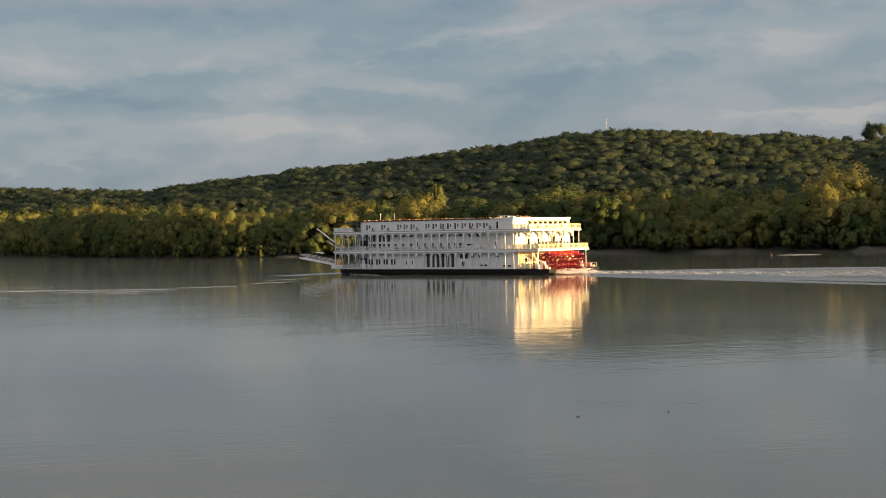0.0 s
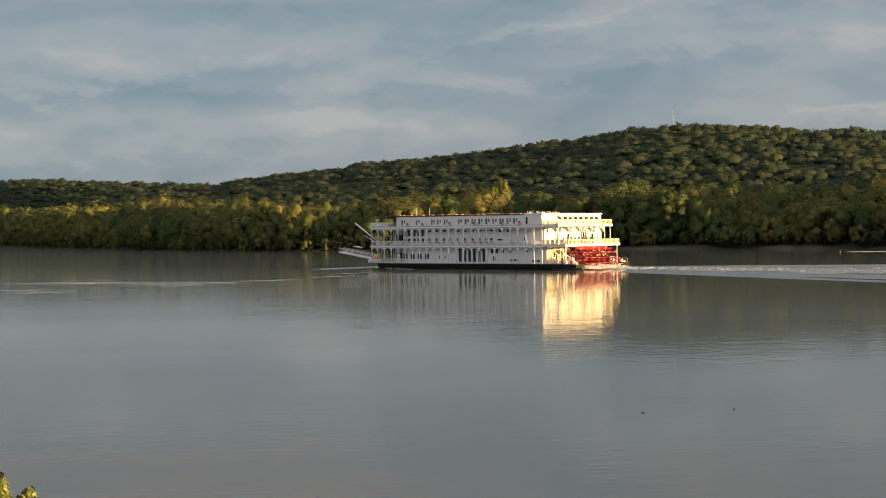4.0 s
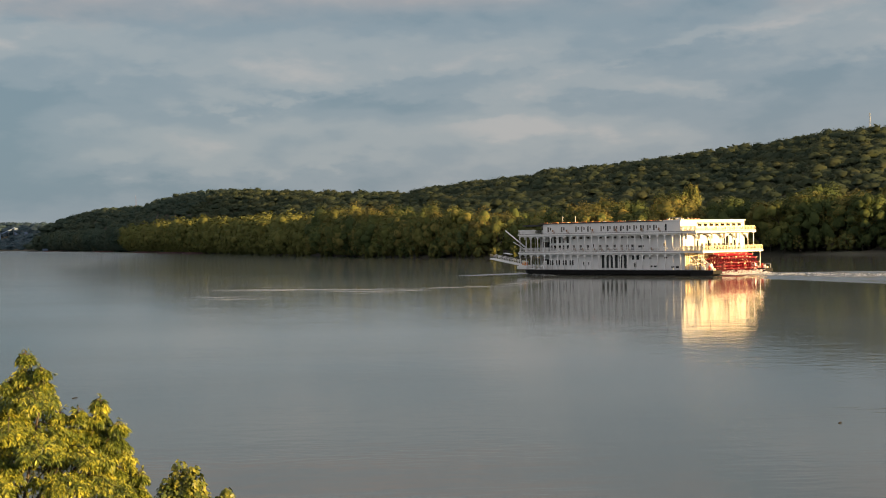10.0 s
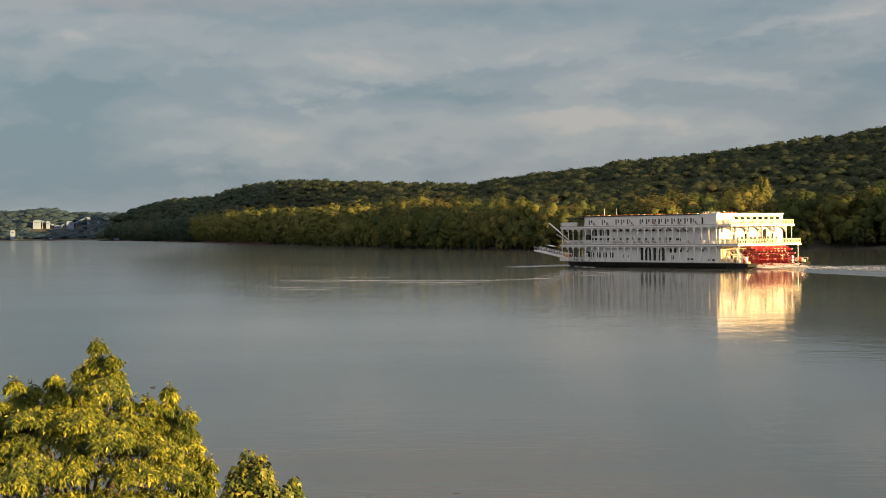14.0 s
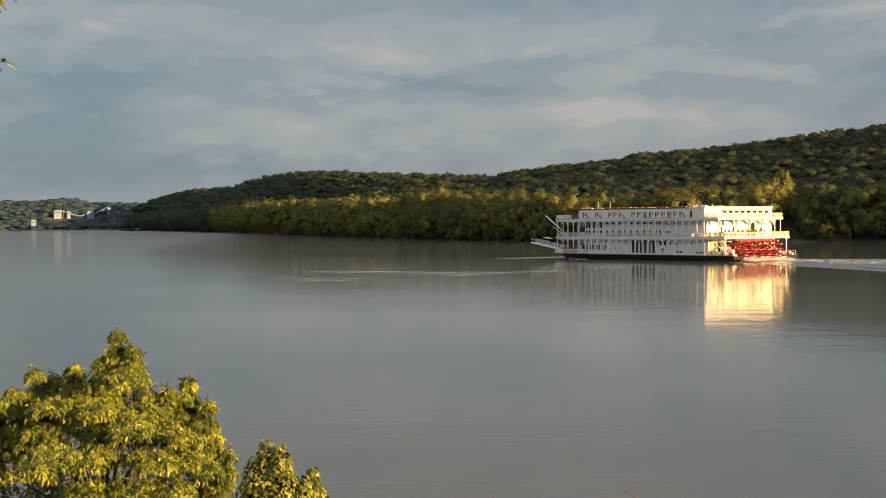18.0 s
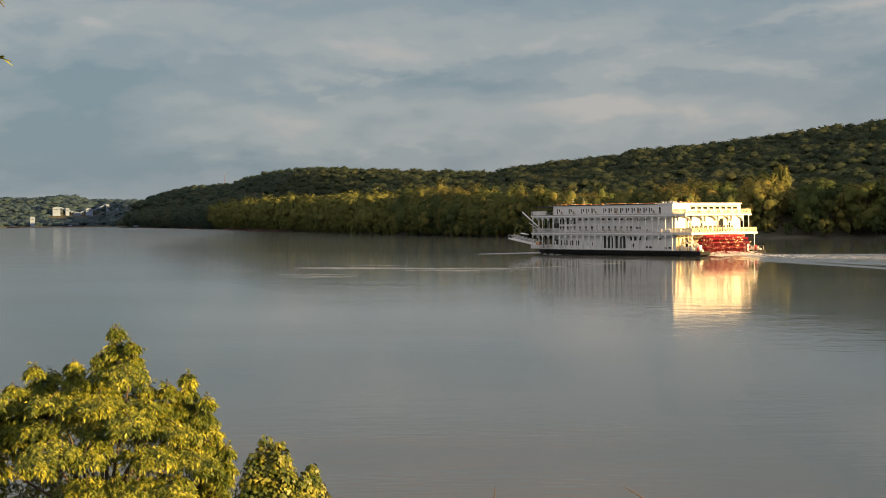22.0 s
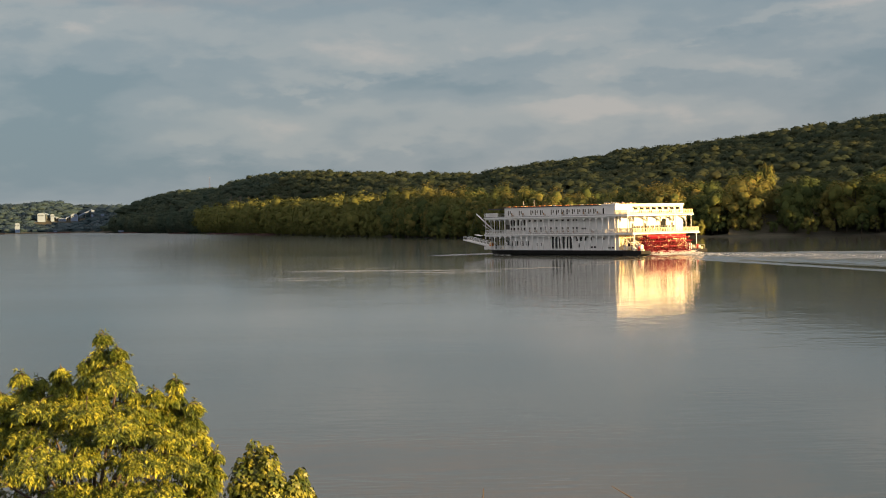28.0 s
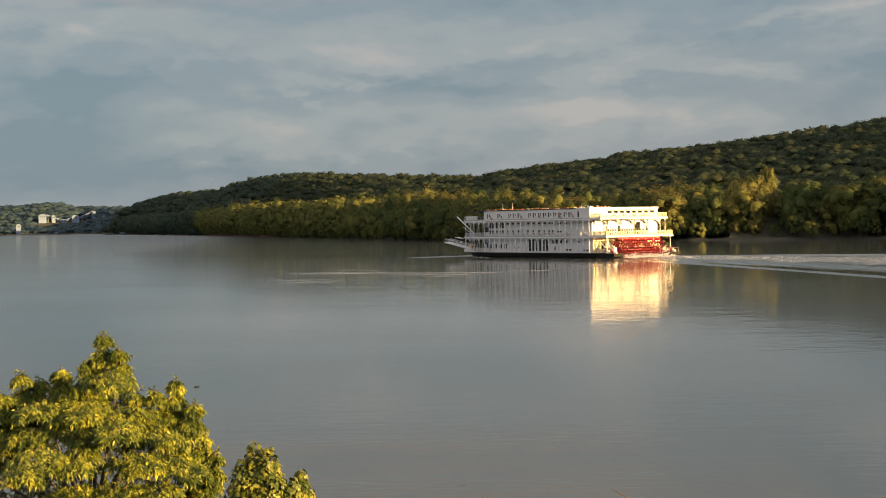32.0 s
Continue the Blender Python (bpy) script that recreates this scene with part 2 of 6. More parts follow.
def water_material(name, calm):
    """Muddy river water: a dark silty body under a gloss that long swell, ripples and wind patches break up."""
    m, nt, b = material(name)
    N, L = nt.nodes.new, nt.links.new
    co = N("ShaderNodeTexCoord").outputs["Object"]

    def nz(scale, detail, stretch):
        mp = N("ShaderNodeMapping")
        mp.inputs["Scale"].default_value = stretch
        L(co, mp.inputs["Vector"])
        n = N("ShaderNodeTexNoise")
        n.inputs["Scale"].default_value, n.inputs["Detail"].default_value = scale, detail
        L(mp.outputs[0], n.inputs["Vector"])
        return n.outputs["Fac"]

    patch = N("ShaderNodeMapRange")
    patch.inputs["From Min"].default_value, patch.inputs["From Max"].default_value = 0.5, 0.72
    patch.inputs["To Min"].default_value, patch.inputs["To Max"].default_value = (0.5, 1.0) if calm else (1.6, 2.4)
    L(nz(0.02, 3, (0.5, 1.3, 1)), patch.inputs[0])
    rip = N("ShaderNodeMath")
    rip.operation = "MULTIPLY"
    L(nz(0.9, 2, (0.55, 1.2, 1)), rip.inputs[0]), L(patch.outputs[0], rip.inputs[1])
    swell = N("ShaderNodeMath")
    swell.operation = "MULTIPLY_ADD"
    L(nz(0.13, 2, (0.5, 1.0, 1)), swell.inputs[0])
    swell.inputs[1].default_value = 1.0
    L(rip.outputs[0], swell.inputs[2])
    chop = N("ShaderNodeMath")
    chop.operation = "MULTIPLY_ADD"
    L(nz(0.42, 2, (0.35, 1.5, 1)), chop.inputs[0])
    chop.inputs[1].default_value = 0.32
    L(swell.outputs[0], chop.inputs[2])
    swell = chop
    bp = N("ShaderNodeBump")
    bp.inputs["Strength"].default_value = 1.0
    bp.inputs["Distance"].default_value = 0.018 if calm else 0.15
    L(swell.outputs[0], bp.inputs["Height"])
    L(bp.outputs[0], b.inputs["Normal"])
    r = N("ShaderNodeValToRGB")
    # silty green, or paler where air is beaten into it
    lo, hi = ((0.048, 0.062, 0.060), (0.074, 0.082, 0.076)) if calm else ((0.11, 0.12, 0.11), (0.24, 0.24, 0.22))
    r.color_ramp.elements[0].position, r.color_ramp.elements[0].color = 0.35, rgb(lo)
    r.color_ramp.elements[1].position, r.color_ramp.elements[1].color = 0.7, rgb(hi)
    L(nz(0.012, 4, (1, 1, 1)), r.inputs[0])
    L(r.outputs[0], b.inputs["Base Color"])
    b.inputs["Roughness"].default_value = 0.06 if calm else 0.12
    b.inputs["IOR"].default_value = 1.333
    # cat's-paws: part of the surface is roughened by ripples too fine to see singly
    b2 = N("ShaderNodeBsdfPrincipled")
    L(r.outputs[0], b2.inputs["Base Color"]), L(bp.outputs[0], b2.inputs["Normal"])
    b2.inputs["Roughness"].default_value, b2.inputs["IOR"].default_value = 0.22, 1.333
    paw = N("ShaderNodeMapRange")
    paw.inputs["From Min"].default_value, paw.inputs["From Max"].default_value = 0.35, 0.7
    paw.inputs["To Min"].default_value, paw.inputs["To Max"].default_value = (0.10, 0.34) if calm else (0.5, 0.8)
    L(nz(0.03, 4, (0.35, 1.2, 1)), paw.inputs[0])
    # the reach under the far bank lies sheltered
    ln = N("ShaderNodeVectorMath")
    ln.operation = "LENGTH"
    L(co, ln.inputs[0])
    lee = N("ShaderNodeMapRange")
    dot = N("ShaderNodeVectorMath")
    dot.operation = "DOT_PRODUCT"
    dot.inputs[1].default_value = (1.5, 1.0, 0.0)
    L(co, dot.inputs[0])
    lee.inputs["From Min"].default_value, lee.inputs["From Max"].default_value = 260, 480
    lee.inputs["To Min"].default_value, lee.inputs["To Max"].default_value = 1.0, 0.35 if calm else 0.8
    L(dot.outputs["Value"], lee.inputs[0])
    reach = N("ShaderNodeMapRange")
    reach.inputs["From Min"].default_value, reach.inputs["From Max"].default_value = 1150, 1600
    L(dot.outputs["Value"], reach.inputs[0])
    open_side = N("ShaderNodeVectorMath")
    open_side.operation = "DOT_PRODUCT"
    open_side.inputs[1].default_value = (-1.0, -0.12, 0.0)
    L(co, open_side.inputs[0])
    bare = N("ShaderNodeMapRange")
    bare.inputs["From Min"].default_value, bare.inputs["From Max"].default_value = 0, 60
    bare.inputs["To Max"].default_value = 0.8
    L(open_side.outputs["Value"], bare.inputs[0])
    widest = N("ShaderNodeMath")
    widest.operation = "MAXIMUM"
    L(reach.outputs[0], widest.inputs[0]), L(bare.outputs[0], widest.inputs[1])
    reach = widest
    lee2 = N("ShaderNodeMath")
    lee2.operation = "MAXIMUM"
    L(lee.outputs[0], lee2.inputs[0]), L(reach.outputs[0], lee2.inputs[1])
    lee = lee2
    if calm:
        L(lee.outputs[0], bp.inputs["Strength"])
    both = N("ShaderNodeMath")
    both.operation = "MULTIPLY"
    L(paw.outputs[0], both.inputs[0]), L(lee.outputs[0], both.inputs[1])
    far_chop = N("ShaderNodeMath")
    far_chop.operation = "MULTIPLY_ADD"
    far_chop.inputs[1].default_value = 0.6 if calm else 0.0
    L(reach.outputs[0], far_chop.inputs[0]), L(both.outputs[0], far_chop.inputs[2])
    both = far_chop
    # crisp small waves in the breeze along the near bank
    breeze = N("ShaderNodeMapRange")
    breeze.inputs["From Min"].default_value, breeze.inputs["From Max"].default_value = 95, 45
    breeze.inputs["To Max"].default_value = 3.6
    L(ln.outputs["Value"], breeze.inputs[0])
    near = N("ShaderNodeMath")
    near.operation = "MULTIPLY_ADD"
    gust = N("ShaderNodeMapRange")
    gust.inputs["From Min"].default_value, gust.inputs["From Max"].default_value = 0.42, 0.62
    L(nz(0.05, 3, (0.6, 1.4, 1)), gust.inputs[0])
    gb = N("ShaderNodeMath")
    gb.operation = "MULTIPLY"
    L(gust.outputs[0], gb.inputs[0]), L(breeze.outputs[0], gb.inputs[1])
    L(nz(0.85, 1, (0.8, 2.0, 1)), near.inputs[0]), L(gb.outputs[0], near.inputs[1]), L(swell.outputs[0], near.inputs[2])
    L(near.outputs[0], bp.inputs["Height"])
    ms = N("ShaderNodeMixShader")
    L(both.outputs[0], ms.inputs[0]), L(b.outputs[0], ms.inputs[1]), L(b2.outputs[0], ms.inputs[2])
    L(ms.outputs[0], nt.nodes["Material Output"].inputs[0])
    return m


WHITE = painted("white_paint", (0.61, 0.61, 0.60), 0.42, 0.05, 0.5, dirt=(0.25, (0.55, 0.53, 0.48)))
TRIM = painted("white_trim_paint", (0.68, 0.675, 0.66), 0.38, 0.04, 1.5)
CREAM = painted("cream_paint", (0.78, 0.66, 0.42), 0.45, 0.06, 0.7, dirt=(0.3, (0.5, 0.40, 0.24)))
HULL = painted("black_hull_paint", (0.011, 0.011, 0.011), 0.6, 0.3, 0.4, dirt=(0.5, (0.03, 0.025, 0.02)))
HULL.node_tree.nodes["Principled BSDF"].inputs["Specular IOR Level"].default_value = 0.15
ROOFM = painted("dark_roof_coating", (0.035, 0.036, 0.038), 0.6, 0.25, 0.6)
DECK = painted("grey_deck_coating", (0.25, 0.25, 0.24), 0.7, 0.2, 0.8)
RED = painted("red_wheel_paint", (0.16, 0.003, 0.012), 0.4, 0.25, 0.9, dirt=(0.3, (0.25, 0.02, 0.015)), per_object=0.3)
REDP = painted("red_plastic", (0.50, 0.05, 0.03), 0.45, 0.15, 3)
ORANGE = painted("orange_plastic", (0.62, 0.20, 0.04), 0.5, 0.15, 3)
STEEL = painted("galvanised_steel", (0.22, 0.23, 0.24), 0.55, 0.15, 2, metal=0.3)
WOOD = painted("varnished_wood", (0.24, 0.12, 0.05), 0.4, 0.3, 2.5)
BARK = painted("bark", (0.055, 0.042, 0.030), 0.9, 0.4, 3.0, bump=0.05)
SOIL = painted("bank_soil_and_grass", (0.050, 0.046, 0.028), 0.95, 0.45, 0.05, bump=0.3, dirt=(0.7, (0.025, 0.045, 0.014)))
RUST = painted("rusty_barge_steel", (0.075, 0.035, 0.032), 0.75, 0.35, 0.2, dirt=(0.5, (0.07, 0.04, 0.03)))
# pale walls in shade: their dimness and blue are put in the colour
CONC = painted("shade_blue_cladding", (0.125, 0.18, 0.28), 0.7, 0.12, 0.05)
FOAM = painted("foam", (0.82, 0.82, 0.80), 0.7, 0.08, 1.0, bump=0.08)
WATER, CHURN = water_material("river_water", True), water_material("churned_water", False)
LEAF_BANK = foliage("bank_leaves", (0.050, 0.074, 0.028), (0.105, 0.122, 0.036), (0.190, 0.160, 0.048), rough=0.8, gloss=0.1)
# hill greens kept darker than the bank's to put shade into their colour
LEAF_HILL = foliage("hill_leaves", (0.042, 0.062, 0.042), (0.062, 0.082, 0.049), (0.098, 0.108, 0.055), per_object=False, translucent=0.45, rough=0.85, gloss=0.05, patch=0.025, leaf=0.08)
# dulled bluish green puts shade and haze of the bend into the leaf colour
LEAF_BEND = foliage("hazed_bend_leaves", (0.050, 0.080, 0.062), (0.070, 0.098, 0.070), (0.105, 0.122, 0.074), per_object=False, translucent=0.45, rough=0.85, gloss=0.05, patch=0.02, leaf=0.08)
# blue of distance haze, painted into the leaves of the farthest woods
LEAF_FAR = foliage("hazed_far_leaves", (0.050, 0.090, 0.112), (0.060, 0.104, 0.126), (0.070, 0.114, 0.134), per_object=False, translucent=0.4, leaf=0.08)
# the ash's wide dark-to-light clumps paint in shaded gaps and lit sprays
LEAF_NEAR = foliage("ash_leaves", (0.022, 0.042, 0.007), (0.095, 0.120, 0.014), (0.37, 0.365, 0.040), per_object=False, translucent=0.08, rough=0.5, gloss=0.3, patch=6.0)
LEAF_MAPLE = foliage("maple_leaves", (0.03, 0.055, 0.010), (0.075, 0.095, 0.012), (0.24, 0.235, 0.030), per_object=False, translucent=0.15, rough=0.45, gloss=0.4, patch=6.0)


def glass_material(name, lo, hi):
    m, nt, b = material(name)
    N, L = nt.nodes.new, nt.links.new
    info = N("ShaderNodeObjectInfo")
    r = N("ShaderNodeValToRGB")
    r.color_ramp.elements[0].color, r.color_ramp.elements[1].color = rgb(lo), rgb(hi)
    L(info.outputs["Random"], r.inputs[0])
    L(r.outputs[0], b.inputs["Base Color"])
    b.inputs["Roughness"].default_value, b.inputs["IOR"].default_value = 0.06, 1.5
    return m


GLASS = glass_material("dark_window_glass", (0.006, 0.007, 0.008), (0.035, 0.036, 0.036))
# paler grey panes, their tone random from pane to pane
GLASS_PALE = glass_material("pale_window_glass", (0.05, 0.05, 0.05), (0.22, 0.21, 0.19))


# ---- building blocks ----
def box(bm, x0, x1, y0, y1, z0, z1, bevel=0.0):
    vs = [bm.verts.new(p) for p in ((x0, y0, z0), (x1, y0, z0), (x1, y1, z0), (x0, y1, z0), (x0, y0, z1), (x1, y0, z1), (x1, y1, z1), (x0, y1, z1))]
    fs = [bm.faces.new([vs[i] for i in f]) for f in ((3, 2, 1, 0), (4, 5, 6, 7), (0, 1, 5, 4), (1, 2, 6, 5), (2, 3, 7, 6), (3, 0, 4, 7))]
    if bevel:
        es = list({e for f in fs for e in f.edges})
        bmesh.ops.bevel(bm, geom=es, offset=bevel, segments=1, affect="EDGES")
    return bm


def tube(bm, a, b, r, r2=None, n=6):
    a, b = Vector(a), Vector(b)
    r2 = r if r2 is None else r2
    q = (b - a).to_track_quat("Z", "Y").to_matrix()
    ring = lambda c, rad: [bm.verts.new(c + q @ Vector((rad * math.cos(k * math.tau / n), rad * math.sin(k * math.tau / n), 0))) for k in range(n)]
    ra, rb = ring(a, r), ring(b, max(r2, 1e-4))
    for k in range(n):
        f = bm.faces.new((ra[k], ra[(k + 1) % n], rb[(k + 1) % n], rb[k]))
        f.smooth = n > 6
    bm.faces.new(ra[::-1]), bm.faces.new(rb)
    return bm


def prism(bm, outline, axis, lo, hi):
    """A plate: an outline of (a, b) pushed through along an axis. axis 1: a is x and b is z; axis 2: a is x and b is y; axis 0: a is y and b is z."""
    place = {0: lambda a, b, c: (c, a, b), 1: lambda a, b, c: (a, c, b), 2: lambda a, b, c: (a, b, c)}[axis]
    v0, v1 = [bm.verts.new(place(a, b, lo)) for a, b in outline], [bm.verts.new(place(a, b, hi)) for a, b in outline]
    n = len(outline)
    f0, f1 = bm.faces.new(v0), bm.faces.new(v1[::-1])
    for k in range(n):
        bm.faces.new((v0[k], v1[k], v1[(k + 1) % n], v0[(k + 1) % n]))
    bmesh.ops.recalc_face_normals(bm, faces=bm.faces[:])
    return bm


def mesh_of(name, bm, mat):
    me = bpy.data.meshes.new(name)
    bm.to_mesh(me)
    bm.free()
    me.materials.append(mat)
    return me


def part(name, bm, mat, parent, label=""):
    ob = new(name, mesh_of(name, bm, mat))
    ob.parent = parent
    if label:
        ob["label"] = label
    return ob


def again(name, me, parent, x=0, y=0, z=0, rz=0, label=""):
    """One more piece on a mesh that alike pieces share."""
    ob = new(name, me)
    ob.parent = parent
    ob.matrix_basis = pose(x, y, z, 0, 0, rz)
    if label:
        ob["label"] = label
    return ob


def B():
    return bmesh.new()


def quads_mesh(name, verts, mat, n=4, normals=None):
    """A mesh of separate n-cornered leaves from an array of (count, n, 3). normals: one for each leaf, that of the crown it clothes."""
    me = bpy.data.meshes.new(name)
    k = len(verts)
    me.from_pydata(np.reshape(verts, (-1, 3)).tolist(), [], np.arange(k * n).reshape(k, n).tolist())
    me.materials.append(mat)
    if normals is not None:
        me.polygons.foreach_set("use_smooth", np.ones(k, dtype=bool))
        me.normals_split_custom_set_from_vertices((np.repeat(normals, n, axis=0) if normals.ndim == 2 else normals.reshape(-1, 3)).tolist())
    return me


def tagged_structure(ob, label, category):
    return tagged(ob, label, category, kind="structure")


# ---- water and ground ----
SHORE = [(-180, 600), (-90, 600), (-45, 610), (-30, 640), (-26, 660), (-20, 700), (-10, 740), (-5, 770), (-2.2, 850), (0, 950), (2.8, 1160), (6.4, 1620), (9.4, 2400), (12.2, 3500), (13.2, 4150), (18, 4280), (40, 4300), (180, 4300)]
RIDGE_D = [(-180, 1000), (-48, 1000), (-36, 1350), (-31, 1500), (-20, 1500), (-12, 1600), (-6, 1800), (0, 2000), (5, 2400), (8.4, 3100), (10.4, 3500), (11.8, 3850), (12.1, 4600), (12.6, 4720), (13.6, 4720), (18, 4740), (180, 4740)]
# below -33 the ridge lies out of view, raised there to cast shade
RIDGE_E = [(-96, 4.2), (-86, 4.9), (-82, 5.6), (-78, 7.0), (-72, 8.0), (-66, 8.2), (-62, 7.2), (-57, 5.0), (-50, 4.2), (-42, 4.0), (-36, 3.6), (-32, 3.3), (-30.4, 3.25), (-29, 3.2), (-26.9, 3.55), (-24.8, 3.6), (-22.4, 3.82), (-19.8, 3.85), (-17.5, 3.68), (-16, 3.43), (-14.8, 3.28), (-11.6, 2.9), (-8.8, 2.70), (-6.1, 2.38), (-3, 2.1), (-1.9, 1.88), (0.6, 1.98), (2.8, 2.07), (5, 2.16), (6.5, 2.04), (7.2, 1.88), (8.4, 1.46), (9.4, 1.47), (10.4, 1.32), (11.8, 0.82), (12.4, 0.86), (13.4, 0.86), (14.0, 0.95), (14.8, 1.05), (15.7, 0.95), (20, 0.95), (60, 0.6)]


def table(rows):
    xs, ys = [r[0] for r in rows], [r[1] for r in rows]
    return lambda v: np.interp(v, xs, ys)


shore_at, ridge_d, ridge_e = table(SHORE), table(RIDGE_D), table(RIDGE_E)


def ease(v):
    v = np.clip(v, 0, 1)
    return v * v * (3 - 2 * v)


def far_ground(az, d):
    """Height of the far bank and its hills at an azimuth and a distance from the viewer."""
    ds, dr = shore_at(az), ridge_d(az)
    top = 10 + dr * np.tan(np.radians(ridge_e(az))) - 11 + 3 * np.clip(-az / 8, 0, 1)
    flat = ds + np.minimum(150, 0.25 * (dr - ds))
    z = -3 + 5.2 * ease((d - ds + 12) / 26) + 5 * ease((d - ds - 20) / 130)
    z = z + (top - 7) * ease((d - flat) / (dr - flat)) ** 0.9
    return z - 25 * ease((d - dr) / 600)


def near_ground(x, y):
    """Near bank, and a long unseen hill added downriver on this side for shade."""
    low = np.where(y < 2, 8.2, 8.2 - 11.5 * ease((y - 2) / 34))
    hill = 112 * ease((x - 950) / 300) * ease((y + 330) / 60) * ease((30 - y) / 120) + 3 * np.sin(y / 23) + 2 * np.sin(y / 9.5 + x / 70)
    return low + np.maximum(hill, 0) * (y < 30) * (x > 900)


def ground_height(x, y):
    d, az = np.hypot(x, y), np.degrees(np.arctan2(-x, y))
    return np.where(y < 36, np.maximum(near_ground(x, y), -3), far_ground(az, d))


def make_ground():
    az = np.radians(np.concatenate([np.arange(-180, -126, 6.0), np.arange(-126, -84, 1.0), np.arange(-84, -40, 6.0), np.arange(-40, 24, 0.5), np.arange(24, 180, 6.0)]))
    rad = np.concatenate([[0.5, 3, 6, 10, 15, 20, 25, 30, 36, 45, 80, 200, 400], np.arange(560, 3000, 30.0), np.arange(3000, 4950, 50.0)])
    A, R = np.meshgrid(az, rad)
    X, Y = -R * np.sin(A), R * np.cos(A)
    Z = ground_height(X, Y)
    rng = np.random.default_rng(3)
    Z = Z + np.where(R > 560, rng.normal(0, 0.5, Z.shape), 0.0)
    na, nr = len(az), len(rad)
    verts = np.stack([X, Y, Z], -1).reshape(-1, 3).tolist()
    faces = [(r * na + a, r * na + (a + 1) % na, (r + 1) * na + (a + 1) % na, (r + 1) * na + a) for r in range(nr - 1) for a in range(na)]
    faces.append(tuple(range(na))[::-1])
    me = bpy.data.meshes.new("ground")
    me.from_pydata(verts, [], faces)
    me.materials.append(SOIL)
    for p in me.polygons:
        p.use_smooth = True
    tagged_structure(new("ground", me), "dark earth and grass of river banks and wooded hills", "ground")


def make_water():
    bm = B()
    n = 48
    ring = lambda r: [bm.verts.new((r * math.sin(k * math.tau / n), r * math.cos(k * math.tau / n), 0)) for k in range(n)]
    prev = ring(40)
    bm.faces.new(prev[::-1])
    for r in (300, 1200, 4990):
        cur = ring(r)
        for k in range(n):
            bm.faces.new((prev[k], cur[k], cur[(k + 1) % n], prev[(k + 1) % n]))
        prev = cur
    bmesh.ops.recalc_face_normals(bm, faces=bm.faces[:])
    if bm.faces[0].normal.z < 0:
        bmesh.ops.reverse_faces(bm, faces=bm.faces[:])
    tagged_structure(new("water", mesh_of("water", bm, WATER)), "calm grey-green river water with faint ripples", "water")


make_ground()
make_water()


# ---- woods ----
def polar(az, d):
    return -d * math.sin(radians(az)), d * math.cos(radians(az))


def unit(v):
    return v / np.maximum(np.linalg.norm(v, axis=-1, keepdims=True), 1e-9)


def crown_way(p, heart):
    w = (p - np.array(heart)) * np.array([1, 1, 0.8])
    return w / np.linalg.norm(w, axis=-1, keepdims=True)


def leaf_cloud(rng, count, lobes, size, heart):
    """Small three-cornered leaf clumps over the outer shell of a group of lobes (centre, radii), shaded as one crown round its heart."""
    w = np.array([r[0] * r[2] for _, r in lobes])
    pick = rng.choice(len(lobes), count, p=w / w.sum())
    cen, rad = np.array([c for c, _ in lobes])[pick], np.array([r for _, r in lobes])[pick]
    v = rng.normal(size=(count, 3))
    v /= np.linalg.norm(v, axis=1)[:, None]
    v[:, 2] = np.where(v[:, 2] < -0.75, -v[:, 2], v[:, 2])
    p = cen + v * rad * (0.68 + 0.46 * rng.random((count, 1)) ** 0.8)
    nrm = v + rng.normal(0, 0.35, (count, 3)) + np.array([0, 0, 0.3])
    nrm /= np.linalg.norm(nrm, axis=1)[:, None]
    t = np.cross(nrm, rng.normal(size=(count, 3)))
    t /= np.linalg.norm(t, axis=1)[:, None]
    b = np.cross(nrm, t)
    s = size * (0.55 + 0.9 * rng.random((count, 1)))
    corners = [p + t * s, p + b * s * 0.9 - t * s * 0.5, p - t * s * (0.3 + 0.5 * rng.random((count, 1))) - b * s * 0.8]
    soft = crown_way(p, heart) * 0.7 + v * 0.65 + rng.normal(0, 0.12, (count, 3)) + np.array([0, 0, 0.1])
    return np.stack(corners, 1), soft / np.linalg.norm(soft, axis=1)[:, None]


CLOUDS, CORES = {}, {}
ICO = bmesh.new()
bmesh.ops.create_icosphere(ICO, subdivisions=2, radius=1.0)
ICO_V, ICO_F = np.array([v.co[:] for v in ICO.verts]), np.array([[v.index for v in f.verts] for f in ICO.faces])
ICO.free()
ICO = bmesh.new()
bmesh.ops.create_icosphere(ICO, subdivisions=1, radius=1.0)
LOW_V, LOW_F = np.array([v.co[:] for v in ICO.verts]), np.array([[v.index for v in f.verts] for f in ICO.faces])
ICO.free()


def core_points(rng, lobes, share):
    """Uneven lumps that fill the inside of a crown, one to a lobe."""
    return np.stack([np.array(c) + ICO_V * np.array(r) * share * (0.70 + 0.5 * rng.random((len(ICO_V), 1))) for c, r in lobes])


def cores_mesh(name, lumps, mat, normals):
    me = bpy.data.meshes.new(name)
    n = len(lumps)
    faces = (ICO_F[None] + (np.arange(n) * len(ICO_V))[:, None, None]).reshape(-1, 3)
    me.from_pydata(lumps.reshape(-1, 3).tolist(), [], faces.tolist())
    me.polygons.foreach_set("use_smooth", np.ones(len(faces), dtype=bool))
    me.normals_split_custom_set_from_vertices(normals.reshape(-1, 3).tolist())
    me.materials.append(mat)
    return me


def core_ways(lumps, heart):
    w = 0.7 * crown_way(lumps, heart) + 0.75 * ICO_V + np.array([0, 0, 0.1])
    return w / np.linalg.norm(w, axis=-1, keepdims=True)


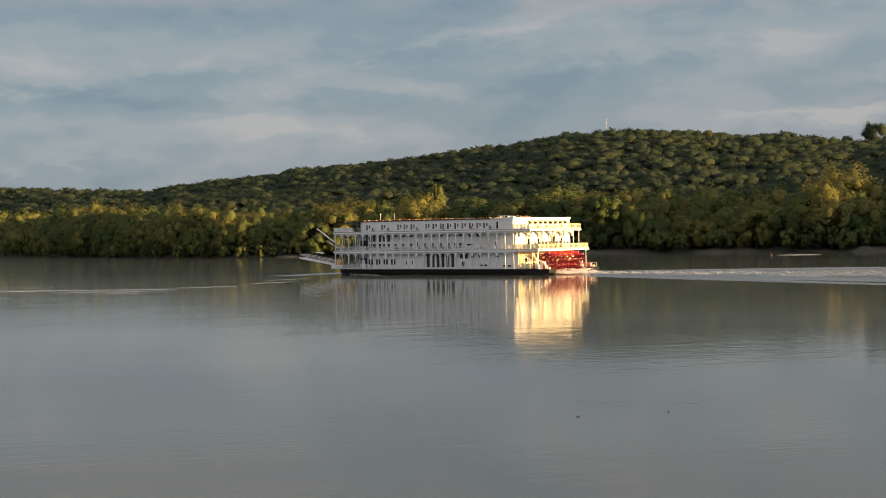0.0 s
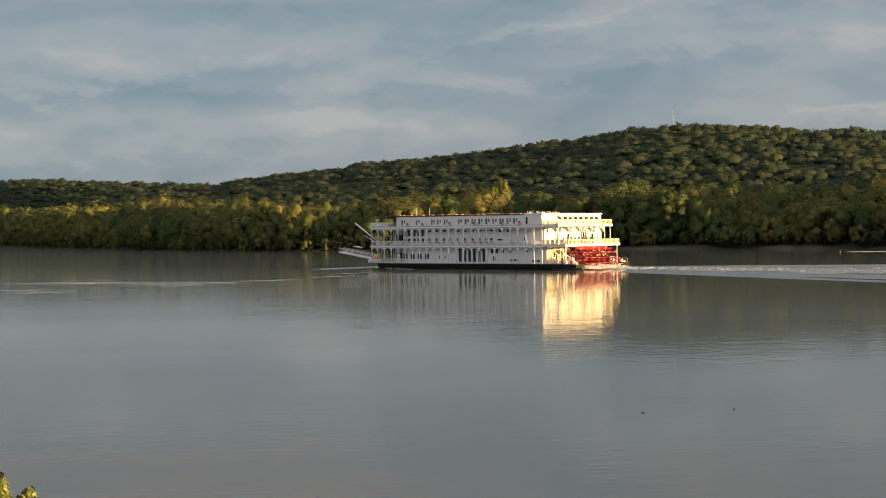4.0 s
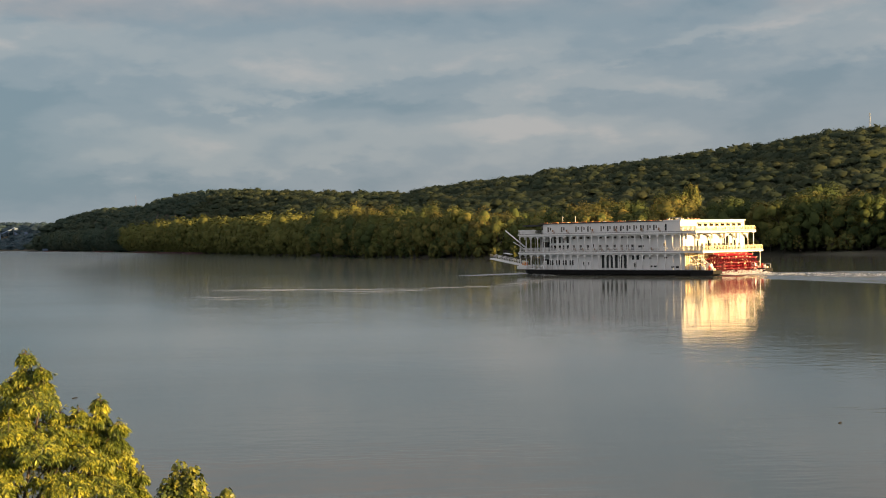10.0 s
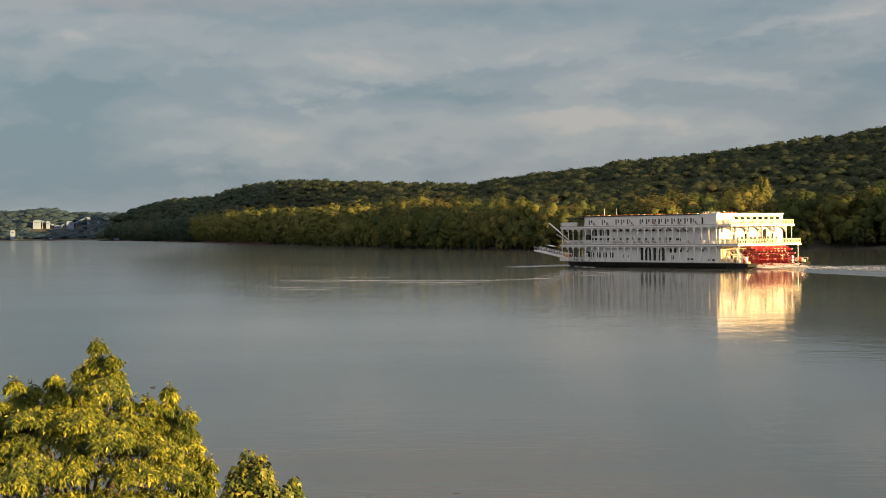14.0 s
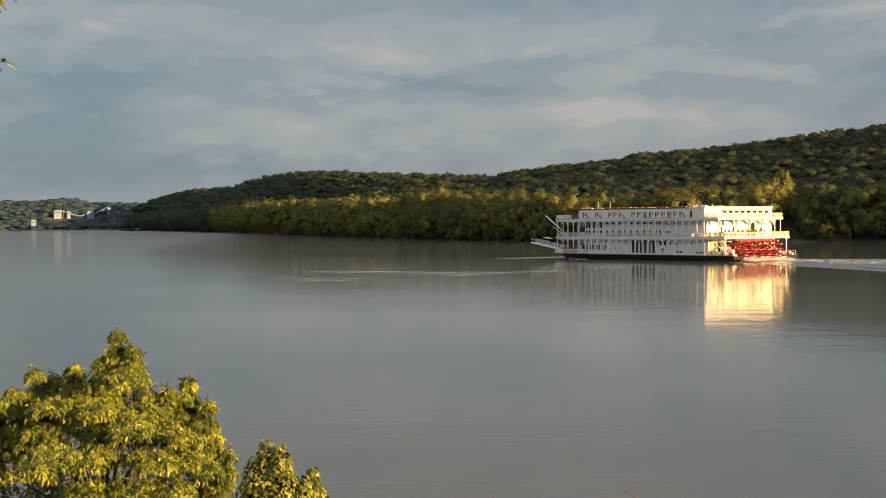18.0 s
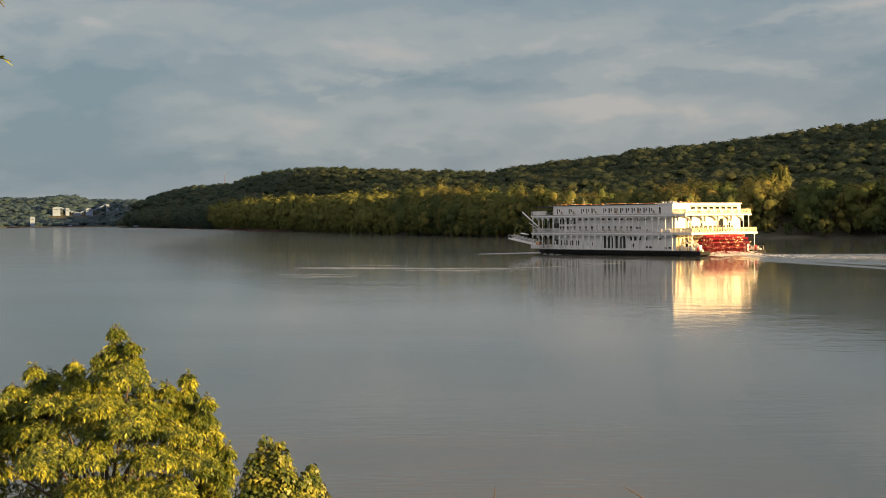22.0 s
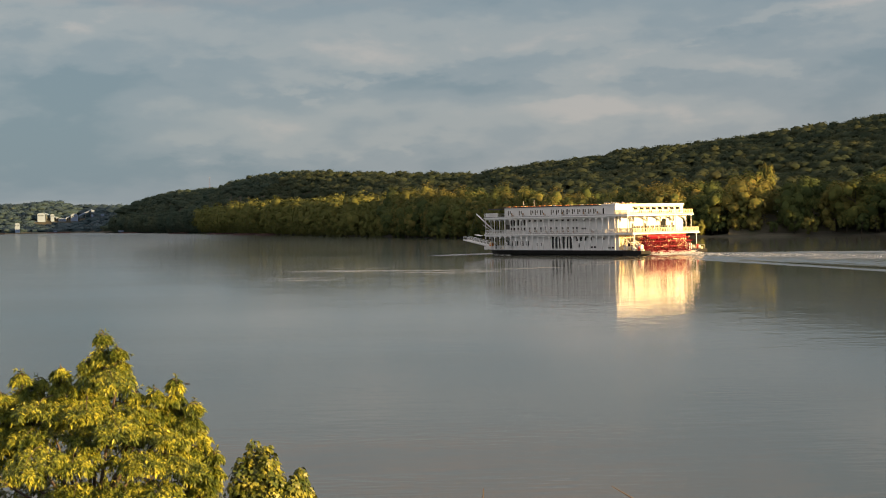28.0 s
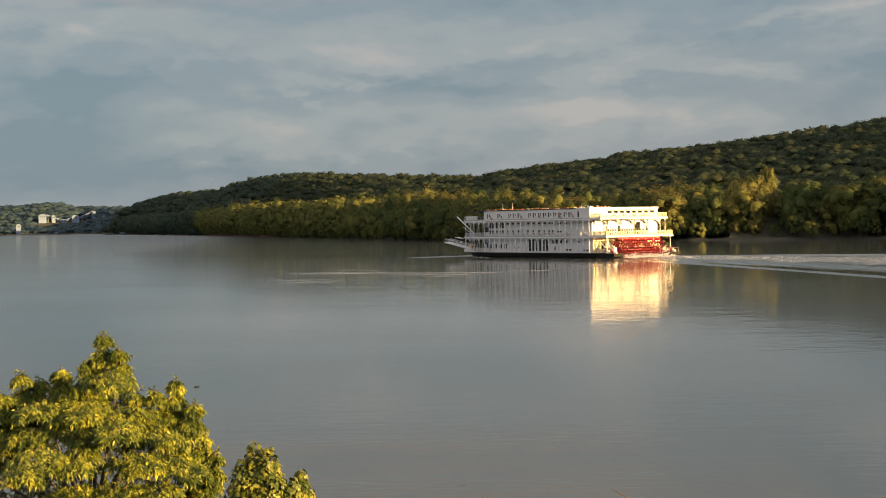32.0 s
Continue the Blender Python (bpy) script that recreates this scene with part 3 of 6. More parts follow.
def bank_tree(seed, height, spread, full=1.0, mat=None):
    """A riverside hardwood: tapered trunk with limbs, and a crown of leaf clumps that reaches low on the river side."""
    mat = mat or LEAF_BANK
    rng = np.random.default_rng(seed)
    root = new("bank_tree")
    lobes = []
    bm = B()
    top = height * 0.62
    lean = rng.normal(0, 0.03 * height, 2)
    tube(bm, (0, 0, -1.0), (lean[0], lean[1], top), height * 0.02 + 0.1, height * 0.008, 7)
    for k in range(22):
        a = k * 2.4 + rng.random() * 1.2
        h = height * (0.20 + 0.70 * (k / 21) ** 0.9 + rng.normal(0, 0.03))
        out = spread * (0.34 + 0.36 * rng.random()) * (1.05 - 0.65 * abs(h / height - 0.5) * 1.4)
        c = np.array([lean[0] + out * math.cos(a), lean[1] + out * math.sin(a), h])
        r = spread * (0.14 + 0.16 * rng.random())
        lobes.append((c, np.array([r, r, r * (0.8 + 0.6 * rng.random())])))
        f = min(1.0, max(0.25, h / height - 0.22) / 0.62)
        tube(bm, (lean[0] * f, lean[1] * f, top * f), c, height * 0.007, 0.04, 5)
    lobes.append((np.array([lean[0], lean[1], height * 0.84]), np.array([spread * 0.3, spread * 0.3, height * 0.15])))
    part("trunk", bm, BARK, root)
    heart = (lean[0], lean[1], height * 0.45)
    leaves, ways = leaf_cloud(rng, int(4100 * full), lobes, height * 0.0185, heart)
    CLOUDS[root.name], lumps = (leaves, ways), core_points(rng, lobes, 0.66)
    CORES[root.name] = (lumps, core_ways(lumps, heart))
    inner = new("inner_foliage", cores_mesh("inner_foliage", *CORES[root.name][:1], mat, CORES[root.name][1]))
    inner.parent = root
    cr = new("crown", quads_mesh("crown", leaves, mat, 3, ways))
    cr.parent = root
    return root


def plant(src, x, y, scale, rz, z=None, wide=1.0):
    c = copy_thing(src, pose(x, y, ground_height(x, y) if z is None else z, 0, 0, rz))
    c.scale = (scale * wide, scale * wide, scale)
    return c


BANK_TOP = [(-32, 1.9), (-30.3, 1.95), (-28.3, 2.2), (-26.9, 1.54), (-24.7, 1.8), (-22.6, 1.74), (-20.4, 1.66), (-18, 1.82), (-16.9, 1.78), (-14.6, 1.88), (-13.6, 1.7), (-13.1, 2.06), (-12.6, 1.65), (-10.5, 1.58), (-8.6, 1.5), (-7.2, 1.16), (-5, 1.1), (-3.1, 1.36), (0.1, 1.24), (2.4, 1.1), (5, 1.08), (7.2, 1.12), (9.6, 0.92), (11.8, 0.52)]


def make_bank_woods():
    rng = np.random.default_rng(11)
    spec = ((14, 1.0), (12, 0.95), (16, 1.15), (13, 1.0), (9.5, 0.8), (15, 1.1), (12.5, 1.0))
    kinds = [bank_tree(20 + k, 20.0, s, f) for k, (s, f) in enumerate(spec)]
    for k in kinds:
        tagged(k, "broad green hardwood tree with a sunlit crown on the far bank", "tree", "trees along the far bank")
    clouds = [tuple(a[::4] for a in CLOUDS[k.name]) for k in kinds]
    top = table(BANK_TOP)
    used = [False] * len(kinds)
    far_trees, far_cores, remote = [], [], ([], [])

    def put(az, d, h):
        x, y = polar(az, d)
        i = int(rng.integers(len(kinds)))
        z = float(ground_height(x, y)) - 0.3
        s, rz, wide = h / 20.0, rng.random() * 360, 0.85 + 0.35 * rng.random()
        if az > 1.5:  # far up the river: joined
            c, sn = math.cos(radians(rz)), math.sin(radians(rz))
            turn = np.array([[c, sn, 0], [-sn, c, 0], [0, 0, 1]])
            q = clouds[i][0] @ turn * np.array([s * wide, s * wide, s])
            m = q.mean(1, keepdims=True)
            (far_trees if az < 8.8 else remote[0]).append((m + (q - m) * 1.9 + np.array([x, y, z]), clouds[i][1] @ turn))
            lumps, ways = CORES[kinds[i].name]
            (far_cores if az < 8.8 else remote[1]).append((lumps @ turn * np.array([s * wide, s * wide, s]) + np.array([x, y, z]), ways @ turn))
        elif used[i]:
            plant(kinds[i], x, y, s, rz, z, wide)
        else:
            used[i] = True
            kinds[i].matrix_basis = pose(x, y, z, 0, 0, rz)
            kinds[i].scale = (s, s, s)

    # rows back from the water: low willows first, then ever taller trees
    for row, (back, share, step) in enumerate(((2, 0.34, 9.0), (9, 0.62, 10.0), (18, 0.80, 13.0), (32, 0.92, 16.0), (54, 1.0, 17.0))):
        az = -33.0
        while az < 12.2:
            ds = float(shore_at(az))
            d = ds + back + 9.0 * float(ease((-az - 5) / 8)) + rng.normal(0, 2.5)  # a bare bank shows along the right reach
            full = 10 + d * math.tan(radians(float(top(az))))
            x, y = polar(az, d)
            h = (full - ground_height(x, y)) * share * (0.62 + 0.5 * rng.random() if row < 4 else 0.72 + 0.3 * rng.random())
            if -19.8 < az < -16.2 and row in (1, 2):  # tall trees stand right at the water here
                h = (full - ground_height(x, y)) * (0.8 + 0.15 * rng.random())
            if -13.95 < az < -13.05 or -15.6 < az < -15.2:  # open places on the terrace above the bank
                h = min(h, 5.5) if row < 3 else 0.0 if row < 4 else h
            if h:
                put(az, d, float(np.clip(h, 3.5, 34)))
            # the shore runs away from the viewer on the left: step along it
            run = math.hypot(ds * radians(0.2), float(shore_at(az + 0.2)) - ds) / 0.2
            az += step * (0.75 + 0.5 * rng.random()) / run * (1 + max(0, d - 1000) / 1600)
    # one tall poplar that stands over the rest
    x, y = polar(-13.08, float(shore_at(-13.08)) + 64)
    tagged(plant(kinds[4], x, y, (10 + 795 * math.tan(radians(2.05)) - ground_height(x, y)) / 20, 40, None, 0.42), "tall yellow-green poplar standing above the bank trees")
    # trees past the bend take the leaf colour toned for shade and haze
    for name, what, (quads, lumps), mat in (("bank", "dense sunlit hardwoods lining the far river bank", (far_trees, far_cores), LEAF_BANK), ("upriver", "hardwoods along the bend up the river, toned for shade and haze", remote, LEAF_BEND)):
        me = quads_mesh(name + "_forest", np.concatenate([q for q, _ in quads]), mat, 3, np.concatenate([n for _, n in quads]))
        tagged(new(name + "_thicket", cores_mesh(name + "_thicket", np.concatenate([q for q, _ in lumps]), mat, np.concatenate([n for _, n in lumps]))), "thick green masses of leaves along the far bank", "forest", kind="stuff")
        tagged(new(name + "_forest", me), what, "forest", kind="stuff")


def make_hill_woods():
    rng = np.random.default_rng(5)
    # seven crown shapes, strewn over the slopes
    shapes = []
    for k in range(7):
        lobes = [(np.array([rng.normal(0, 0.20), rng.normal(0, 0.20), 0.34 + 0.34 * rng.random()]), np.array([0.30, 0.30, 0.27]) * (0.75 + 0.5 * rng.random())) for _ in range(3)]
        lobes.append((np.array([0, 0, 0.3]), np.array([0.40, 0.40, 0.34])))
        leaves, ways = leaf_cloud(rng, 110, lobes, 0.05, (0, 0, 0.28))
        lumps = np.stack([np.array(c) + LOW_V * np.array(r) * 0.82 * (0.7 + 0.5 * rng.random((len(LOW_V), 1))) for c, r in lobes])
        turned = unit(crown_way(lumps, (0, 0, 0.28)) * 0.7 + LOW_V * 0.75 + np.array([0, 0, 0.1]))
        up = np.array([0, 0, 1.5])
        ways, turned = unit(ways + up), unit(turned + up)
        # inner masses as three-cornered pieces, joined with the leaves
        shapes.append((np.concatenate([leaves, lumps[:, LOW_F].reshape(-1, 3, 3)]), np.concatenate([np.repeat(ways[:, None], 3, 1), turned[:, LOW_F].reshape(-1, 3, 3)])))
    near, bend, far = ([], []), ([], []), ([], [])

    def crown(az, d, h, w):
        if 12.5 < az < 15.2 and 4430 < d < 4500:  # cleared yard of the works
            return
        if d > 2400:  # the far slopes: broader crowns, fewer of them
            h, w = h * (1 + (d - 2400) / 3200), w * (1 + (d - 2400) / 1600)
        x, y = polar(az, d)
        rz = rng.random() * math.tau
        c, sn = math.cos(rz), math.sin(rz)
        turn = np.array([[c, sn, 0], [-sn, c, 0], [0, 0, 1]])
        q, n = shapes[int(rng.integers(7))]
        size, at_ = np.array([w, w, h]), np.array([x, y, float(far_ground(az, d)) - 0.5 - 3.5 * d / 4500])
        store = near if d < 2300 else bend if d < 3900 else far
        store[0].append(q @ turn * size + at_)
        store[1].append(n @ turn)

    az = -34.0
    while az < 18.5:
        ds, dr = float(shore_at(az)), float(ridge_d(az))
        d = ds + 75
        while d < dr + 25:
            h = 9.0 + 7 * rng.random() ** 2 if rng.random() > 0.05 else 14 + 4 * rng.random()
            crown(az + rng.normal(0, math.degrees(4 / d)), d + rng.normal(0, 5), h, h * (1.25 + 0.45 * rng.random()))
            d += (13.5 if dr - ds > 450 else 10) * (0.7 + 0.6 * rng.random())
        az += math.degrees(9.5 / (0.5 * ds + 0.5 * dr)) * (1 + max(0.0, dr - 1600) / 2200)
    # close row of trees along each crest
    az = -34.0
    while az < 18.5:
        dr = float(ridge_d(az))
        for off in (-10, 7):
            h = (12 + 4 * rng.random()) if rng.random() > 0.10 else 18
            crown(az, dr + off, h, h * (1.0 + 0.45 * rng.random()))
        az += math.degrees((7.5 + dr * 0.0012) / dr)
    for name, (q, n), mat, what in (("hill_forest", near, LEAF_HILL, "dense woodland covering the hills, dark green with shade painted in"), ("bend_forest", bend, LEAF_BEND, "woodland on the hills round the river bend, dulled for haze"), ("far_hill_forest", far, LEAF_FAR, "woods on the farthest hills, tinted blue-green for haze")):
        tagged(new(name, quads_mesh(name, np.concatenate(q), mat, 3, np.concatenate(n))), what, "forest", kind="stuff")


make_bank_woods()
make_hill_woods()


# ---- trees on the near bank ----
def at(az, el, d):
    x, y = polar(az, d)
    return np.array([x, y, EYE[2] + d * math.tan(radians(el))])


def blade(p, along, side, length, width, sag):
    """A leaf blade of four corners: stem end, two flanks and a drooping tip, arrays of points and ways."""
    w = side * (width * 0.85)[:, None]
    l = along * length[:, None]
    drop = np.array([0, 0, -1.0]) * (sag * length)[:, None]
    return np.stack([p, p + l * 0.42 + w + drop * 0.2, p + l + drop, p + l * 0.42 - w + drop * 0.2], 1)


def shoot_points(rng, tip, base, radius, n, flare=0.75):
    """Points and outward ways on the skin of a leafy shoot that narrows to its tip."""
    tip, base = np.array(tip), np.array(base)
    axis = unit(base - tip)
    s = rng.random(n) ** 0.62
    v = unit(np.cross(rng.normal(size=(n, 3)), axis))
    p = tip + (base - tip) * s[:, None] + v * (radius * s ** flare * (0.45 + 0.6 * rng.random(n)))[:, None]
    return p, unit(v + axis * -0.35 + np.array([0, 0, 0.15])), s


def compound_leaves(rng, p, out, size):
    """Drooping leaves of seven leaflets each on a curved stalk."""
    n = len(p)
    k = size * (0.7 + 0.6 * rng.random(n))
    side = unit(np.cross(out, np.array([0, 0, 1.0])) + rng.normal(0, 0.15, (n, 3)))
    blades = []
    for i, (along, lr) in enumerate(((0.35, 1), (0.35, -1), (0.65, 1), (0.65, -1), (0.92, 1), (0.92, -1), (1.0, 0))):
        stalk = p + out * (along * k)[:, None] * 0.95 + np.array([0, 0, -1.0]) * (along ** 2 * k * 0.22)[:, None]
        way = unit(out * (0.55 if lr else 1.0) + side * lr * 0.8 + np.array([0, 0, -0.25]) + rng.normal(0, 0.3, (n, 3)))
        sd = unit(np.cross(way, np.array([0, 0, 1.0])) + rng.normal(0, 0.35, (n, 3)))
        blades.append(blade(stalk, way, sd, k * (0.75 + 0.25 * rng.random(n)), k * 0.2, 0.18 + 0.2 * rng.random(n)))
    return np.concatenate(blades)


def broad_leaves(rng, p, out, size):
    """Broad lobed leaves, each of three blades that spread from the stalk."""
    n = len(p)
    k = size * (0.7 + 0.6 * rng.random(n))
    nrm = unit(out + np.array([0, 0, 0.55]) + rng.normal(0, 0.4, (n, 3)))
    way = unit(np.cross(nrm, rng.normal(size=(n, 3))) + np.array([0, 0, -0.5]))
    side = unit(np.cross(nrm, way))
    res = []
    for turn, ln in ((0.0, 1.0), (0.85, 0.8), (-0.85, 0.8)):
        w = unit(way * math.cos(turn) + side * math.sin(turn))
        sd = unit(np.cross(nrm, w))
        res.append(blade(p + out * 0.03, w, sd, k * ln, k * 0.34, 0.1 + 0.15 * rng.random(n)))
    return np.concatenate(res)


def make_ash():
    rng = np.random.default_rng(31)
    d = 15.7
    per = d * math.tan(radians(1))
    foot = at(13.2, -20, d)
    foot[2] = float(ground_height(foot[0], foot[1]))
    root = tagged(new("near_tree"), "leafy young ash tree with drooping yellow-green leaves in evening sun", "tree")
    root.matrix_basis = pose(*foot)
    # leading shoots of the crown: azimuth, elevation of the tip, distance, girth in degrees at its foot, length in degrees
    leaders = [(12.75, -3.85, 15.7, 0.42, 2.2), (12.2, -4.45, 15.6, 0.45, 1.6), (13.2, -5.0, 15.9, 0.5, 1.6), (13.3, -4.80, 15.7, 0.64, 2.2), (14.35, -5.10, 15.6, 0.76, 2.6), (15.2, -5.40, 15.8, 0.80, 2.4), (15.8, -5.20, 15.7, 0.64, 2.2), (16.6, -5.90, 15.6, 1.1, 2.6), (17.6, -5.95, 15.8, 1.2, 2.8), (18.8, -6.25, 15.8, 1.3, 3.0),
               (11.5, -6.05, 15.7, 0.76, 2.4), (10.8, -6.05, 15.6, 0.68, 2.4), (10.0, -5.65, 15.7, 0.62, 2.8), (9.3, -6.6, 15.7, 1.0, 2.6), (8.55, -8.55, 15.6, 0.6, 2.6), (9.0, -8.2, 15.8, 0.8, 2.8)]
    P, O = [], []
    wood = B()
    heart = at(13.3, -11.6, d) - foot
    tube(wood, (0, 0, -0.3), heart, 0.16, 0.09, 9)
    down = np.array([0, 0, -1.0])
    for az, el, dd, girth, length in leaders:
        tip = at(az, el, dd)
        g, ln = girth * per * 0.9, length * per * 0.8
        to = heart + foot - tip
        axis = np.array([to[0] * 0.24 + rng.normal(0, 0.14), to[1] * 0.3 + rng.normal(0, 0.14), -1.0])
        tube(wood, heart, tip + axis * ln * 0.9 - foot, 0.022, 0.009, 5)
        tube(wood, tip + axis * ln * 0.9 - foot, tip - foot, 0.008, 0.003, 4)
        turn = rng.random() * 6
        # tiers of boughs with air between them, each bough a bowed, flattened spray of leaves
        tiers = max(3, int(ln / 0.14))
        for tier in range(tiers):
            f0 = (tier + 0.35) / tiers
            for k in range(5):
                s = min(1.0, f0 + rng.normal(0, 0.025))
                a = turn + tier * 1.9 + k * math.tau / 5 + rng.normal(0, 0.3)
                reach = 0.04 + g * s ** 0.9 * (0.65 + 0.65 * rng.random())
                way = np.array([math.cos(a), math.sin(a), 0.0])
                flank = np.array([-math.sin(a), math.cos(a), 0.0])
                start = tip + axis * ln * s
                rise, bow = 0.35 - 0.15 * s + rng.normal(0, 0.08), 0.55 + 0.3 * rng.random()
                line = lambda u: start + way * (reach * u)[:, None] + down * (reach * (bow * u ** 2 - rise * u))[:, None]
                bend = line(np.array([0.0, 0.55, 1.0])) - foot
                tube(wood, bend[0], bend[1], 0.004, 0.003, 3), tube(wood, bend[1], bend[2], 0.003, 0.0015, 3)
                m = int(20 + 150 * reach)
                u = 0.25 + 0.78 * rng.random(m) ** 0.75
                w = rng.uniform(-1, 1, m) * 0.42 * reach * np.sin(np.pi * np.clip(u * 0.85, 0, 1)) ** 0.7
                p = line(u) + flank * w[:, None] + down * (np.abs(w) * 0.45 + 0.02 * rng.random(m))[:, None]
                o = unit(way * 0.6 + flank * (np.sign(w) * 0.5)[:, None] + down * (0.35 + 0.65 * u)[:, None] + rng.normal(0, 0.25, (m, 3)))
                P.append(p), O.append(o)
        # filler leaves close round the stem, added to keep light out of the crown
        m = int(90 * ln + 120 * g)
        f = 0.22 + 0.85 * rng.random(m)
        p = tip + axis * (ln * f)[:, None] + rng.normal(0, 0.45, (m, 3)) * (g * f)[:, None] * np.array([1, 1, 0.4])
        P.append(p), O.append(unit(rng.normal(0, 0.8, (m, 3)) + down * 0.5))
        # narrow leading shoot, its leaves upright at the very tip
        m = 26
        h = rng.random(m)
        p = tip + axis * (0.05 + 0.30 * h)[:, None] * min(1.0, ln * 1.6) + rng.normal(0, 0.012, (m, 3)) + rng.normal(0, 0.05, (m, 3)) * h[:, None]
        P.append(p), O.append(unit(rng.normal(0, 0.6, (m, 3)) + np.array([0, 0, 0.8]) * (1 - 1.3 * h)[:, None]))
    # layered boughs that arch out of the crown towards the river and hang at their ends
    tops = sorted((az, el) for az, el, *_ in leaders)
    skyline = lambda v: float(np.interp(v, [r[0] for r in tops], [r[1] for r in tops]))
    el, row = -5.5, 0
    while el > -12.4:
        az = 8.6 + 0.9 * (row % 2)
        while az < 20.5:
            ea, ee = az + rng.normal(0, 0.22), el + rng.normal(0, 0.22)
            az += 1.75 * (0.8 + 0.4 * rng.random())
            lack = skyline(ea) - ee
            if lack < 0.45 or (ea > 16.6 and ee < -7.6):
                continue
            out = 0.25 + 1.1 * min(1.0, lack / 4.0) + rng.normal(0, 0.22)
            end = at(ea, ee, d - out)
            sa = 13.3 + (ea - 13.3) * 0.4
            start = at(sa, min(ee + 0.1, skyline(sa) - 1.2), d + 0.25)
            span = end - start
            flat = unit(np.array([span[0], span[1], 0.0]))
            flank = np.array([-flat[1], flat[0], 0.0])
            reach = float(np.linalg.norm(span))
            lift = 0.11 * reach
            line = lambda u: start + span * u[:, None] + np.array([0, 0, 4.0]) * (lift * u * (1 - u))[:, None]
            bend = line(np.array([0.0, 0.4, 0.75, 1.0])) - foot
            for i in range(3):
                tube(wood, bend[i], bend[i + 1], 0.008 - 0.002 * i, 0.006 - 0.002 * i, 4)
            m = int(120 + 60 * reach)
            u = 1.04 - 0.42 * rng.random(m) ** 1.5
            half = 0.26 + 0.14 * rng.random()
            w = rng.uniform(-1, 1, m) * half * np.clip(1.5 - u, 0.35, 1)
            p = line(u) + flank * w[:, None] + down * (1.1 * w ** 2 + 0.06 * rng.random(m) ** 2)[:, None]
            o = unit(flat * 0.55 + flank * (w / half * 0.6)[:, None] + down * (0.25 + 0.6 * rng.random(m))[:, None] + rng.normal(0, 0.25, (m, 3)))
            P.append(p), O.append(o)
        el -= 1.2
        row += 1
    # the shaded inside of the crown
    m = 6500
    ea, dip = rng.uniform(8.6, 20.5, m), rng.random(m)
    inner = np.stack([at(a, skyline(a) - 0.9 - 5.5 * f, d + 0.05 + 0.6 * g) for a, f, g in zip(ea, dip, rng.random(m))])
    P.append(inner), O.append(unit(rng.normal(0, 0.8, (m, 3)) + down * 0.6))
    P, O = np.concatenate(P), np.concatenate(O)
    part("trunk", wood, BARK, root)
    cr = new("crown", quads_mesh("crown", compound_leaves(rng, P, O, 0.054) - foot, LEAF_NEAR, 4))
    cr.parent = root


def make_maple():
    rng = np.random.default_rng(37)
    foot = at(6.4, -20, 16.2)
    foot[2] = float(ground_height(foot[0], foot[1]))
    root = tagged(new("near_sapling"), "maple sapling with broad golden-green leaves beside the ash tree", "tree")
    root.matrix_basis = pose(*foot)
    wood = B()
    heart = at(6.6, -11.6, 16.2)
    tube(wood, (0, 0, -0.3), heart - foot, 0.07, 0.04, 8)
    P, O = [], []
    for az, el, ln, girth, n in ((7.05, -8.35, 0.6, 0.20, 150), (6.5, -8.6, 0.55, 0.16, 100), (7.6, -9.0, 0.5, 0.18, 100), (5.2, -9.45, 0.35, 0.10, 70), (5.55, -9.75, 0.4, 0.12, 70), (6.3, -9.5, 0.6, 0.2, 120), (7.3, -10.0, 0.6, 0.22, 120), (4.9, -10.2, 0.4, 0.14, 60), (5.9, -10.4, 0.6, 0.22, 120), (8.0, -10.4, 0.6, 0.2, 90)):
        tip = at(az, el, 16.2 + rng.normal(0, 0.12))
        base = tip + unit(unit(heart - tip) * 0.5 + np.array([0, 0, -0.9])) * ln
        p, o, _ = shoot_points(rng, tip, base, girth * 1.4, int(n * 4.2))
        P.append(p), O.append(o)
        tube(wood, heart - foot, base - foot, 0.02, 0.01, 5)
        tube(wood, base - foot, tip - foot, 0.01, 0.003, 5)
    part("trunk", wood, BARK, root)
    cr = new("crown", quads_mesh("crown", broad_leaves(rng, np.concatenate(P), np.concatenate(O), 0.052) - foot, LEAF_MAPLE, 4))
    cr.parent = root


def make_overhang():
    """A tree beside the viewer whose lowest twigs hang into the view."""
    rng = np.random.default_rng(41)
    foot = at(34, -10, 8.5)
    foot[2] = float(ground_height(foot[0], foot[1]))
    root = tagged(new("overhanging_tree"), "tree whose leafy twig tips hang into view from above", "tree")
    root.matrix_basis = pose(*foot)
    wood = B()
    crotch = np.array([0.3, -0.2, 4.6])
    tube(wood, (0, 0, -0.3), crotch, 0.17, 0.11, 9)
    P, O = [], []
    for az, el, dd, n in ((16.7, 8.12, 8.2, 26), (16.3, 8.4, 8.2, 20), (17.0, 5.3, 8.2, 6), (19.5, 8.6, 8.2, 60), (22, 9.5, 8.4, 80), (24, 12, 8.6, 90), (28, 13, 8.6, 90), (33, 15, 8.6, 120), (38, 14, 8.4, 120), (30, 17, 8.0, 110), (36, 19, 8.8, 110)):
        tip = at(az, el, dd)
        base = tip + np.array([-0.25, 0.0, 0.35])
        p, o, _ = shoot_points(rng, tip, base, 0.12 if n < 30 else 0.4, n)
        P.append(p), O.append(o)
        tube(wood, crotch, base - foot, 0.035, 0.012, 5)
        tube(wood, base - foot, tip - foot, 0.012, 0.003, 5)
    part("trunk", wood, BARK, root)
    cr = new("crown", quads_mesh("crown", compound_leaves(rng, np.concatenate(P), np.concatenate(O), 0.075) - foot, LEAF_NEAR, 4))
    cr.parent = root


